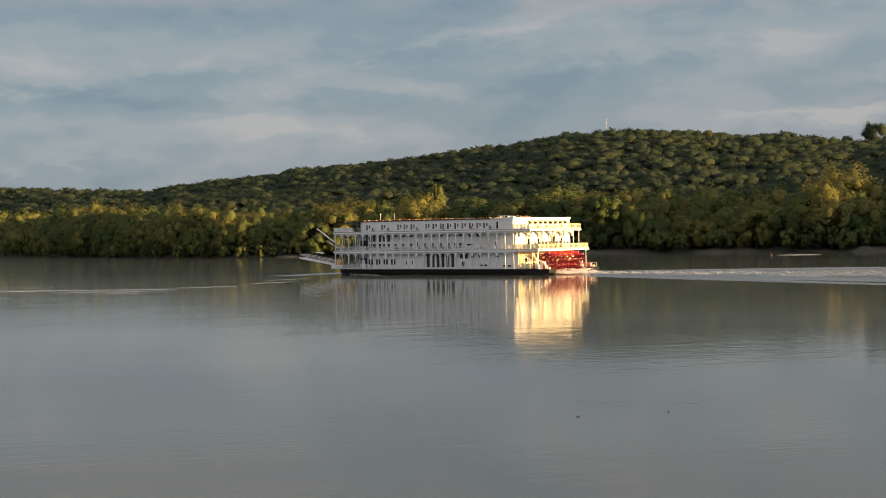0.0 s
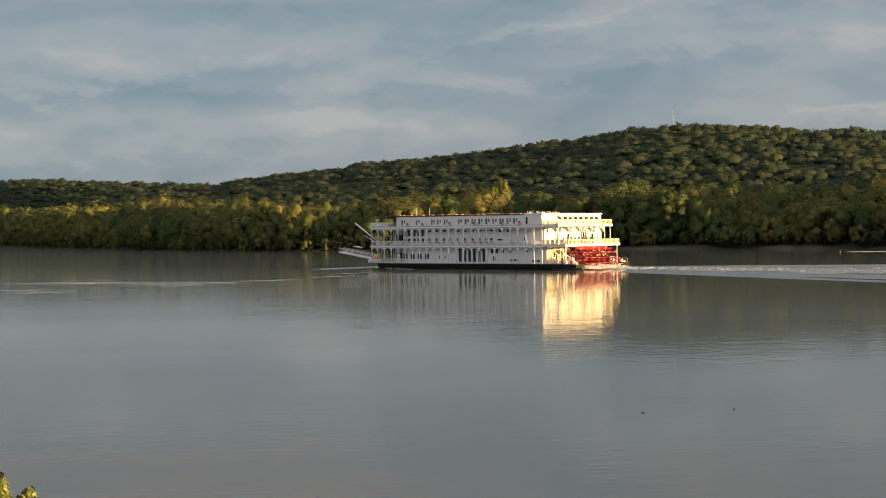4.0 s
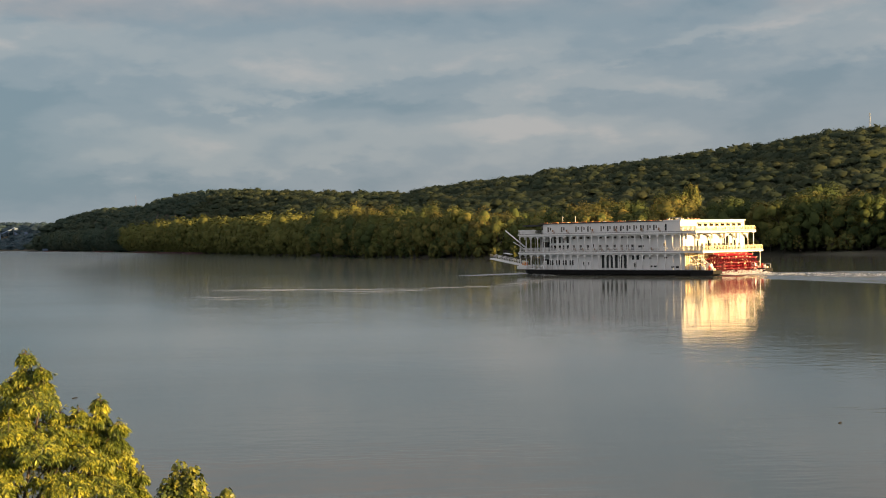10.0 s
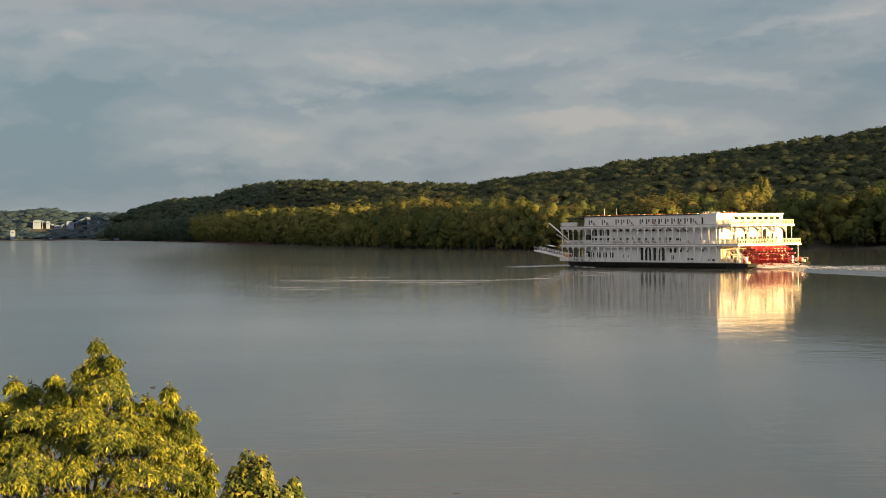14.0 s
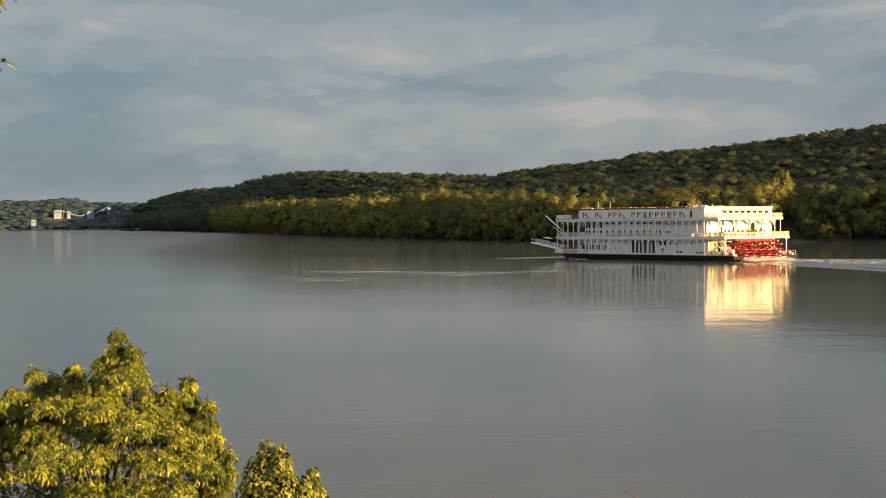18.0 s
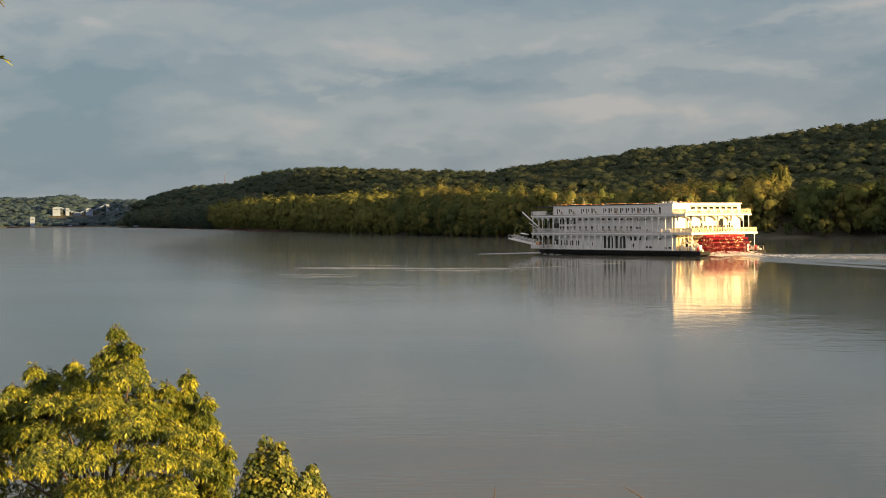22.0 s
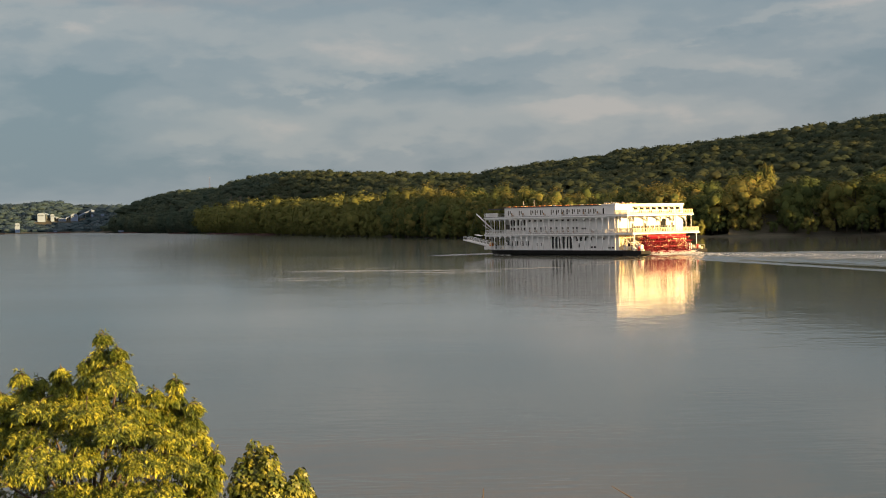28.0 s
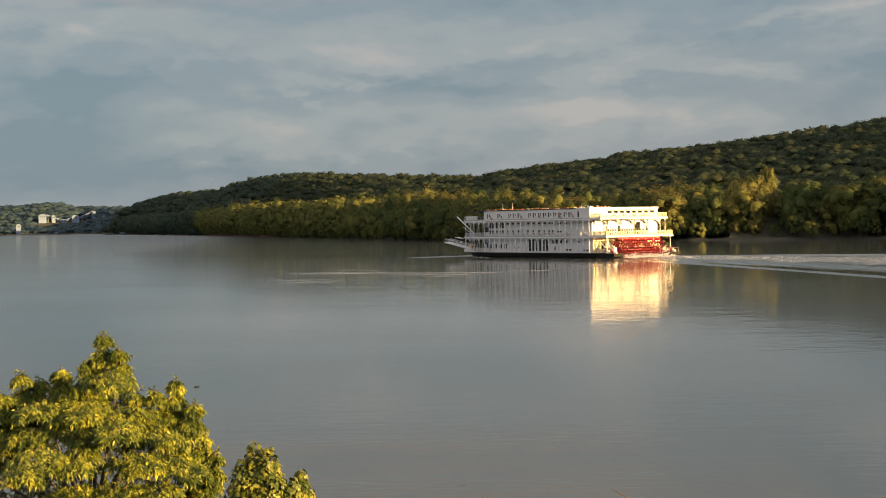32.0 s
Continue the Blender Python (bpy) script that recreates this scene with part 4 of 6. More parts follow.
def make_dead_twigs():
    foot = at(-4.0, -14, 14.0)
    foot[2] = float(ground_height(foot[0], foot[1]))
    root = tagged(new("bare_shrub"), "bare dead shrub with thin grey twigs", "shrub")
    root.matrix_basis = pose(*foot)
    for az, el, az2, el2 in ((-1.95, -10.45, -1.9, -11.0), (-7.0, -10.4, -7.9, -10.9), (-4.2, -11.2, -4.0, -12)):
        tip, mid = at(az, el, 14.0) - foot, at(az2, el2, 14.0) - foot
        bm = tube(B(), (0, 0, -0.1), mid, 0.02, 0.008, 5)
        tube(bm, mid, tip, 0.008, 0.003, 5)
        part("twig", bm, BARK, root)


make_ash()
make_maple()
make_overhang()
make_dead_twigs()


# ---- waves, foam and floating things ----
def make_wake():
    """The train of waves astern: a churned lane, and two arms of crests that spread from the stern."""
    nx, ny = 300, 120
    s = np.linspace(0, 1, nx) ** 1.5 * 300.0
    e = np.linspace(-1, 1, ny)
    Sx, E = np.meshgrid(s, e, indexing="ij")
    half = 12.0 + Sx * 0.46
    Y = E * half
    rng = np.random.default_rng(9)
    arm = np.exp(-((np.abs(E) - 0.80) / 0.13) ** 2)
    phase = (Sx * 0.62 - np.abs(Y) * 0.95) * 1.25
    Z = 0.26 * arm * np.sin(phase) * np.exp(-Sx / 190)
    Z += 0.07 * np.cos(Sx * 1.35) * np.exp(-(E / 0.5) ** 2) * np.exp(-Sx / 90)
    for k in range(14):
        a, l = rng.random() * math.tau, 1.6 + 5 * rng.random()
        Z += 0.022 * np.sin((Sx * math.cos(a) + Y * math.sin(a)) * math.tau / l + rng.random() * 6) * np.exp(-Sx / 240) * (1 - np.abs(E) ** 4)
    lift = 0.10 * (1 - ease((np.abs(E) - 0.86) / 0.14)) * (1 - ease((Sx - 240) / 60)) * ease(Sx / 5 + 0.3)
    Z = Z * (1 - ease((np.abs(E) - 0.86) / 0.14)) + lift - 0.03
    V = np.stack([-7.5 - Sx, Y, Z], -1).reshape(-1, 3)
    f = [(i * ny + j, i * ny + j + 1, (i + 1) * ny + j + 1, (i + 1) * ny + j) for i in range(nx - 1) for j in range(ny - 1)]
    me = bpy.data.meshes.new("wake")
    me.from_pydata(V.tolist(), [], f)
    me.materials.append(CHURN), me.materials.append(WATER)
    side = np.abs((E[:-1, :-1] + E[1:, 1:]) / 2).reshape(-1)
    along = ((Sx[:-1, :-1] + Sx[1:, 1:]) / 2).reshape(-1)
    # only the lane is beaten white; the arms are smooth dark waves
    me.polygons.foreach_set("material_index", (side > 0.46 + 0.10 * np.sin(along * 0.21) + 0.06 * np.sin(along * 0.9)).astype(np.int32))
    for p in me.polygons:
        p.use_smooth = True
    if me.polygons[0].normal.z < 0:
        me.flip_normals()
    return tagged(new("wake", me), "pale spreading wake of churned water behind the riverboat", "wake", kind="stuff")


def patch_cloud(rng, pts, size, flat=True):
    """Ragged six-sided flecks lying about the given points."""
    n = len(pts)
    a = np.arange(6) * math.tau / 6 + rng.random((n, 1)) * 6
    r = size[:, None] * (0.5 + 0.7 * rng.random((n, 6)))
    x = pts[:, 0:1] + r * np.cos(a) * 1.5
    y = pts[:, 1:2] + r * np.sin(a)
    z = pts[:, 2:3] + (0 if flat else rng.normal(0, 0.3, (n, 6)) * size[:, None])
    return np.stack([x, y, np.broadcast_to(z, x.shape)], -1)


def make_foam():
    rng = np.random.default_rng(14)
    # spread lane of flecks
    n = 2600
    s = rng.random(n) ** 2.2 * 170
    w = (8.5 + s * 0.10) * np.clip(rng.normal(0, 0.55, n), -1.15, 1.15)
    p = np.stack([-8.8 - s, w, np.full(n, 0.14)], -1)
    lane = patch_cloud(rng, p, 0.10 + 0.5 * rng.random(n) * np.exp(-s / 60))
    # spray thrown up under and behind the wheel
    m = 1500
    u = rng.random(m)
    q = np.stack([-7.2 - 5.0 * u, rng.uniform(-9.3, 9.3, m), 0.1 + 1.15 * rng.random(m) ** 2 * np.exp(-((u - 0.4) / 0.35) ** 2)], -1)
    spray = patch_cloud(rng, q, 0.06 + 0.26 * rng.random(m), flat=False)
    # line of froth along the hull and over the bow wave
    k = 120
    h = np.stack([rng.uniform(-3, 52, k), np.full(k, 13.25) + rng.random(k) * 0.5, np.full(k, 0.06)], -1)
    froth = patch_cloud(rng, h, 0.05 + 0.13 * rng.random(k))
    me = quads_mesh("foam", np.concatenate([lane, spray, froth]), FOAM, 6)
    return tagged(new("foam", me), "white foam and spray thrown up by the paddle wheel", "foam", kind="stuff")


def ridge_strip(pts, width, height):
    """A low wave crest along a line of points, sunk at its rims."""
    bm = B()
    prev = None
    n = len(pts)
    for i, (x, y) in enumerate(pts):
        a, b = pts[max(0, i - 1)], pts[min(n - 1, i + 1)]
        t = Vector((b[0] - a[0], b[1] - a[1], 0)).normalized()
        nrm = Vector((-t.y, t.x, 0))
        k = math.sin(math.pi * i / (n - 1)) ** 0.5
        row = [bm.verts.new(Vector((x, y, 0)) + nrm * o * width * (0.4 + 0.6 * k) + Vector((0, 0, z * height * k - 0.02))) for o, z in ((-1, 0), (-0.5, 0.65), (0, 1), (0.5, 0.65), (1, 0))]
        if prev:
            for j in range(4):
                f = bm.faces.new((prev[j], prev[j + 1], row[j + 1], row[j]))
                f.smooth = True
        prev = row
    bmesh.ops.recalc_face_normals(bm, faces=bm.faces[:])
    return bm


def make_bow_wave():
    bm = B()
    for s in (1, -1):
        for k in range(3):
            pts = [(57.5 - 5.5 * k - 0.9 * i, s * (7.5 + 2.6 * k + 0.42 * i * (1 + 0.05 * i)) + 0.25 * math.sin(i * 1.7)) for i in range(16)]
            tmp = ridge_strip(pts, 0.9 - 0.15 * k, 0.34 - 0.07 * k)
            me = bpy.data.meshes.new("tmp")
            tmp.to_mesh(me)
            tmp.free()
            bm.from_mesh(me)
            bpy.data.meshes.remove(me)
    # a long smooth swell pushed ahead of the bow
    for k in range(3):
        tmp = ridge_strip([(60 + 3.0 * k + 0.02 * (i - 9) ** 2, -13 + 2.8 * i) for i in range(16)], 0.7, 0.16 - 0.03 * k)
        me = bpy.data.meshes.new("tmp")
        tmp.to_mesh(me)
        tmp.free()
        bm.from_mesh(me)
        bpy.data.meshes.remove(me)
    me = mesh_of("bow_wave", bm, CHURN)
    return tagged(new("bow_wave", me), "low glassy waves pushed up by the blunt bow", "wave", kind="stuff")


def make_ripple_lines():
    """Long thin current lines that lie across the river upstream of the boat."""
    rng = random.Random(8)
    bm = B()
    for x0, y0, x1, y1, h in ((-34, 311, 12, 300, 0.10), (-34, 276, -14, 270, 0.08), (-28, 262, -16, 262, 0.10), (-10, 292, 16, 288, 0.09), (-36, 318, -8, 309, 0.07), (-3, 281, 10, 279, 0.07), (14, 304, 30, 306, 0.08), (-6, 304, 18, 297, 0.09), (-48, 300, -36, 296, 0.06), (-24, 330, -6, 324, 0.06), (30, 318, 44, 330, 0.09), (36, 338, 50, 352, 0.08)):
        n = 22
        ph = rng.random() * 6
        pts = [(x0 + (x1 - x0) * i / n, y0 + (y1 - y0) * i / n + 1.1 * math.sin(i * 0.6 + ph)) for i in range(n + 1)]
        tmp = ridge_strip(pts, 0.75, h)
        me = bpy.data.meshes.new("tmp")
        tmp.to_mesh(me)
        tmp.free()
        bm.from_mesh(me)
        bpy.data.meshes.remove(me)
    tagged(new("ripple_lines", mesh_of("ripple_lines", bm, CHURN)), "thin pale ripple lines where currents meet on the river", "ripples", kind="stuff")


def make_buoy():
    b = tagged(new("channel_buoy"), "small red channel buoy trailing a streak of current", "buoy")
    b.matrix_basis = pose(254, 519, 0, 4, 3, 0)
    part("float", tube(tube(B(), (0, 0, -0.5), (0, 0, 0.35), 0.4, 0.4, 14), (0, 0, 0.35), (0, 0, 0.5), 0.4, 0.2, 14), RUST, b)
    part("marker", tube(B(), (0, 0, 0.5), (0, 0, 1.1), 0.14, 0.05, 12), RED, b)
    bm = ridge_strip([(255.5 + 1.2 * i, 519 - 0.3 * i) for i in range(16)], 0.6, 0.22)
    tagged(new("buoy_ripple", mesh_of("buoy_ripple", bm, CHURN)), "pale ripple streaming off the channel buoy", "ripples", kind="stuff")


def make_drift():
    """Bits of drifting wood on the near water."""
    for x, y, l, rz in ((25.2, 75.0, 0.22, 20), (30.5, 75.2, 0.18, 70), (-20.45, 98.91, 0.34, 5)):
        bm = tube(B(), (-l / 2, 0, 0.02), (l / 2, 0.03, 0.05), 0.035, 0.025, 6)
        tube(bm, (0, 0, 0.02), (0.05, 0.03, 0.08), 0.012, 0.006, 5)
        d = tagged(new("driftwood", mesh_of("driftwood", bm, HULL)), "small dark scrap of driftwood floating on the river", "driftwood")
        d.matrix_basis = pose(x, y, 0, 0, 0, rz)
    return d


def make_wake_waves():
    """Smooth steep waves of the wake's arms, outside the churned lane."""
    rng = random.Random(5)
    bm = B()
    for s in (1, -1):
        for k in range(9):
            a = radians(23.5 + 0.6 * k + rng.random())
            x0, y0, n = -10 - 10 * k, 15.0 + 4.9 * k, 30
            pts = [(x0 - (2.6 + 0.15 * k) * i * math.cos(a), s * (y0 + (2.6 + 0.15 * k) * i * math.sin(a) + 0.35 * math.sin(i * 1.3 + k))) for i in range(n)]
            tmp = ridge_strip(pts, 1.3, 0.24 - 0.01 * k)
            me = bpy.data.meshes.new("tmp")
            tmp.to_mesh(me)
            tmp.free()
            bm.from_mesh(me)
            bpy.data.meshes.remove(me)
    return tagged(new("wake_waves", mesh_of("wake_waves", bm, WATER)), "dark smooth waves spreading along the edges of the wake", "wave", kind="stuff")


wake, foam, bow_wave, wake_waves = make_wake(), make_foam(), make_bow_wave(), make_wake_waves()
make_ripple_lines()
make_buoy()
log = make_drift()


# ---- things on the far shore ----
def put_at(ob, az, d, z=None, rz=0.0):
    x, y = polar(az, d)
    ob.matrix_basis = pose(x, y, float(ground_height(x, y)) if z is None else z, 0, 0, az + rz)
    return ob


def make_mast(az, d, height, label, mat):
    root = tagged(new("radio_mast"), label, "mast")
    put_at(root, az, d)
    bm = B()
    for k in range(3):
        a = k * math.tau / 3
        tube(bm, (0.9 * math.cos(a), 0.9 * math.sin(a), -2), (0.5 * math.cos(a), 0.5 * math.sin(a), height), 0.14, 0.10, 5)
    for i in range(int(height / 3)):
        for k in range(3):
            a, b, r = k * math.tau / 3, (k + 1) * math.tau / 3, 0.9 - 0.4 * i * 3 / height
            tube(bm, (r * math.cos(a), r * math.sin(a), i * 3), (r * math.cos(b), r * math.sin(b), i * 3 + 3), 0.06, 0.06, 4)
    part("lattice", bm, mat, root)
    part("aerial_head", box(B(), -0.5, 0.5, -0.5, 0.5, height, height + 1.0, 0.1), STEEL, root)


def make_plant():
    """Riverside loading works, far up the river: silos, sheds, sloping conveyors and a river tower."""
    D = 4480.0

    def spot(az, el, d=D):
        x, y = polar(az, d)
        return x, y, EYE[2] + d * math.tan(radians(el))

    def hall(name, az0, az1, el, label, mat=CONC, gable=0.25, d=D):
        x0, y0, z = spot(az0, el, d)
        x1, y1, _ = spot(az1, el, d)
        w = math.hypot(x1 - x0, y1 - y0)
        root = tagged(new(name), label, "building")
        gz = float(ground_height((x0 + x1) / 2, (y0 + y1) / 2)) - 2
        root.matrix_basis = pose((x0 + x1) / 2, (y0 + y1) / 2, gz, 0, 0, (az0 + az1) / 2)
        h = z - gz
        eave = max(h - gable * w, h * 0.4)
        part("wall", box(B(), -w / 2, w / 2, -9, 9, 0, eave, 0.2), mat, root)
        part("roof", prism(B(), [(-w / 2 - 0.5, eave), (w / 2 + 0.5, eave), (w * 0.28, h), (-w * 0.28, h)], 1, -9.5, 9.5), mat, root)
        for k in range(3):
            part("window", box(B(), -w * 0.35 + k * w * 0.25, -w * 0.35 + k * w * 0.25 + w * 0.12, -9.15, -9.02, eave - 5.5, eave - 2.5), GLASS, root)
        return root

    hall("silo_block", 15.05, 14.76, 0.64, "tall pale concrete silo block of a riverside works", gable=0.15)
    hall("transfer_tower", 14.57, 14.43, 0.60, "pale conveyor transfer tower")
    hall("loading_shed", 14.28, 13.99, 0.44, "long low pale loading shed", gable=0.1)
    hall("screen_house", 13.82, 13.55, 0.60, "pale screening house at the works")
    hall("head_house", 13.06, 12.93, 0.73, "narrow pale conveyor head house")
    hall("river_tower", 15.88, 15.70, 0.28, "pale loading tower at the water's edge", d=4275)
    hall("office_block", 12.70, 12.58, 0.57, "small pale building on the far hillside", d=4250)
    for (a0, e0), (a1, e1) in (((14.78, 0.62), (14.28, 0.44)), ((14.0, 0.43), (13.8, 0.52)), ((13.52, 0.51), (13.02, 0.74)), ((15.68, 0.30), (15.04, 0.30))):
        p, q = Vector(spot(a0, e0)), Vector(spot(a1, e1))
        root = tagged(new("conveyor"), "sloping covered conveyor gallery on trestles", "conveyor")
        root.matrix_basis = pose(*p)
        part("gallery", tube(B(), (0, 0, 0), q - p, 2.2, 2.2, 4), CONC, root)
        for f in (0.15, 0.5, 0.85):
            m = (q - p) * f
            part("trestle", tube(B(), m, (m.x, m.y, min(float(ground_height((p + m).x, (p + m).y)) - 2 - p.z, m.z - 1)), 0.5, 0.6, 4), STEEL, root)
    for az, ln, lab in ((16.5, 34, "white work boat moored at the far shore"), (14.3, 60, "pale moored barge at the loading works")):
        b = tagged(new("moored_boat"), lab, "boat")
        x, y = polar(az, 4180)
        b.matrix_basis = pose(x, y, 0, 0, 0, az)
        part("hull", prism(B(), [(-ln / 2, -0.8), (ln / 2, -0.8), (ln / 2 + 3, 3), (-ln / 2 - 1, 3)], 1, -5, 5), RUST, b)
        part("cabin", box(B(), -ln * 0.2, -ln * 0.05, -3.5, 3.5, 3.0, 7.0, 0.3), CONC, b)


def make_barges():
    """Rusty hopper barges moored along the left bend of the far bank."""
    for az, d, ln, cabin, mat in ((12.0, 3300, 70, True, HULL), (11.45, 3080, 58, False, RUST), (10.9, 2880, 52, False, HULL), (9.6, 2380, 48, False, RUST), (7.9, 1930, 52, False, RUST), (6.85, 1680, 56, False, RUST), (6.2, 1560, 34, False, RUST)):
        b = tagged(new("river_barge"), "rusty steel hopper barge moored by the wooded bank" if mat is RUST else "dark steel barge moored by the wooded bank", "barge", "barges moored along the bank")
        x, y = polar(az, d)
        b.matrix_basis = pose(x, y, 0, 0, 0, az + 8)
        part("hull", prism(B(), [(-ln / 2 + 2, -1.0), (ln / 2 - 2, -1.0), (ln / 2, 1.0), (-ln / 2, 1.0)], 1, -5, 5), mat, b)
        part("coaming", box(B(), -ln / 2 + 4, ln / 2 - 4, -4, 4, 1.0, 1.6, 0.1), mat, b)
        if cabin:
            part("deckhouse", box(B(), -3, 8, -3, 3, 1.6, 5.5, 0.2), CONC, b)


def make_bank_vehicle():
    """A parked camper and a small cabin on an earth terrace above the bank."""
    x, y = polar(-14.3, 762)
    top = 11.3
    out = [(-30, top + 1 - 13), (-4, top - 0.4), (-3, top), (10, top), (24, top - 13), (0, top - 15)]
    pad = tagged(new("bank_terrace", mesh_of("bank_terrace", prism(B(), out, 0, -34, 34), SOIL)), "levelled earth terrace above the river bank", "terrace", kind="structure")
    pad.matrix_basis = pose(x, y, 0, 0, 0, -14.3)
    v = tagged(new("camper_van"), "white camper van parked on the terrace under the bank trees", "van")
    x, y = polar(-13.5, 764)
    v.matrix_basis = pose(x, y, top, 0, 0, -12)
    part("body", prism(B(), [(-3.4, 0.6), (3.3, 0.6), (3.4, 1.5), (2.5, 2.5), (-3.4, 2.7)], 1, -1.2, 1.2), TRIM, v)
    part("window_band", box(B(), -3.0, 2.2, -1.23, -1.2, 1.5, 2.2), GLASS, v)
    for x in (-2.6, 2.6):
        for y in (-1.1, 1.1):
            part("wheel", tube(B(), (x, y - 0.15, 0.45), (x, y + 0.15, 0.45), 0.45, 0.45, 12), HULL, v)
    c = tagged(new("bank_cabin"), "small pale cabin with a lit wall on the bank terrace", "cabin")
    x, y = polar(-15.39, 764)
    c.matrix_basis = pose(x, y, top, 0, 0, 25)
    part("wall", box(B(), -1.3, 1.3, -1.2, 1.2, -0.3, 1.9, 0.05), CREAM, c)
    part("roof", prism(B(), [(-1.6, 1.9), (1.6, 1.9), (0, 2.7)], 1, -1.5, 1.5), ROOFM, c)
    part("door", box(B(), -0.4, 0.4, -1.26, -1.205, 0.0, 1.8), WOOD, c)


def make_hill_tree():
    """A big lone tree on the shoulder of the hill."""
    d = 1440.0
    x, y = polar(-29.95, d)
    g = float(ground_height(x, y))
    h = EYE[2] + d * math.tan(radians(3.95)) - g
    t = bank_tree(77, h, h * 0.72, 1.3, LEAF_HILL)
    tagged(t, "large dark lone tree on the shoulder of the hill", "tree")
    t.matrix_basis = pose(x, y, g - 0.3, 0, 0, 40)


def make_hill_house():
    """A small white house among the trees of the hill's shoulder."""
    d = 1405.0
    x, y = polar(-30.0, d)
    g = EYE[2] + d * math.tan(radians(2.55))
    h = tagged(new("hill_house"), "small white house among trees on the hill shoulder", "house")
    h.matrix_basis = pose(x, y, g, 0, 0, -40)
    part("wall", box(B(), -5, 5, -4, 4, -9, 5.0, 0.05), WHITE, h)
    part("roof", prism(B(), [(-4.6, 5.0), (4.6, 5.0), (0, 8.2)], 0, -5.5, 5.5), ROOFM, h)
    for k in (-3, 0, 3):
        part("window", box(B(), k - 0.5, k + 0.5, -4.08, -4.01, 2.4, 3.9), GLASS, h)


make_hill_house()
make_mast(-19.82, 1500, 24, "thin steel radio mast on the hilltop", STEEL)
make_mast(8.54, 3110, 34, "faint red radio mast on a far hill", RUST)
make_hill_tree()
make_plant()
make_barges()
make_bank_vehicle()


# ---- the sternwheeler ----
BOAT_ROWS = [  # seconds, x, y, heading
    (0, 108.69, 351.81, 133.31), (2, 105.08, 355.27, 132.74), (4, 101.50, 358.75, 132.20), (6, 97.96, 362.29, 131.69), (8, 94.44, 365.86, 131.20),
    (10, 90.96, 369.45, 130.73), (12, 87.51, 373.07, 130.29), (14, 84.09, 376.72, 129.87), (16, 80.69, 380.40, 129.48), (18, 77.31, 384.10, 129.11),
    (20, 73.97, 387.81, 128.77), (22, 70.65, 391.54, 128.46), (24, 67.35, 395.29, 128.17), (26, 64.08, 399.05, 127.90), (28, 60.83, 402.81, 127.66),
    (30, 57.60, 406.58, 127.44), (32, 54.39, 410.36, 127.25)]
HALF, LEN = 13.0, 57.5
Z1, Z2, Z3, Z4 = 1.45, 6.2, 11.2, 13.75  # main deck, second deck, third deck, roof
BAY = 2.45


def hull_outline(grow=0.0, aft=-3.0, half=HALF, bow=59.0):
    """Deck outline: parallel sides, a broad rounded bow."""
    pts = [(aft, -half - grow), (44.0, -half - grow)]
    for k in range(1, 12):
        a = -math.pi / 2 + math.pi * k / 12
        pts.append((44 + (bow - 44 + grow) * max(0, math.cos(a)) ** 0.62, (half + grow) * math.copysign(abs(math.sin(a)) ** 0.9, math.sin(a))))
    return pts + [(44.0, half + grow), (aft, half + grow)]


def house_outline(inset, aft, bow):
    h = HALF - inset
    pts = [(aft, -h), (bow - 4.5, -h)]
    for k in range(1, 8):
        a = -math.pi / 2 + math.pi * k / 8
        pts.append((bow - 4.5 + 4.5 * math.cos(a) ** 0.6 if abs(math.cos(a)) > 1e-6 else bow - 4.5, h * math.copysign(abs(math.sin(a)) ** 0.45, math.sin(a))))
    return pts + [(bow - 4.5, h), (aft, h)]


def window_mesh(w, h, glass=GLASS):
    """A frame and its pane, as two meshes, centred on x, standing on z = 0, facing port."""
    f = B()
    t = 0.09
    for x0, x1, z0, z1 in ((-w / 2, -w / 2 + t, 0, h), (w / 2 - t, w / 2, 0, h), (-w / 2 + t, w / 2 - t, 0, t), (-w / 2 + t, w / 2 - t, h - t, h)):
        box(f, x0, x1, -0.05, 0.07, z0, z1)
    p = box(B(), -w / 2 + t, w / 2 - t, -0.04, 0.025, t, h - t)
    return mesh_of("window", f, TRIM), mesh_of("pane", p, glass)


def put_window(meshes, boat, x, y, z, rz=0, name="window"):
    w = again(name, meshes[0], boat, x, y, z, rz)
    again("pane", meshes[1], w)
    return w


def arch_mesh(bay, drop, thick=0.14):
    """A spandrel panel with a round-headed opening, hung under a deck edge between two columns."""
    bm = B()
    r = bay / 2 - 0.16
    n = 10
    pts = [(-bay / 2, 0), (-bay / 2, -drop), (-r, -drop)]
    for k in range(n + 1):
        a = math.pi - math.pi * k / n
        pts.append((r * math.cos(a), -drop + (drop - 0.28) * math.sin(a)))
    pts += [(bay / 2, -drop), (bay / 2, 0)]
    top = [bm.verts.new((x, 0, 0)) for x, _ in pts]
    for y in (-thick / 2, thick / 2):
        low = [bm.verts.new((x, y, z)) for x, z in pts]
        hi = [bm.verts.new((x, y, 0)) for x, _ in pts]
        for k in range(len(pts) - 1):
            if abs(pts[k][0] - pts[k + 1][0]) > 1e-6:
                bm.faces.new((low[k], low[k + 1], hi[k + 1], hi[k]))
    for v in top:
        bm.verts.remove(v)
    vs = [v for v in bm.verts]
    h = len(vs) // 2
    for k in range(len(pts) - 1):
        try:
            bm.faces.new((vs[k], vs[k + 1], vs[h + k + 1], vs[h + k]))
        except ValueError:
            pass
    bmesh.ops.recalc_face_normals(bm, faces=bm.faces[:])
    return mesh_of("arch", bm, TRIM)


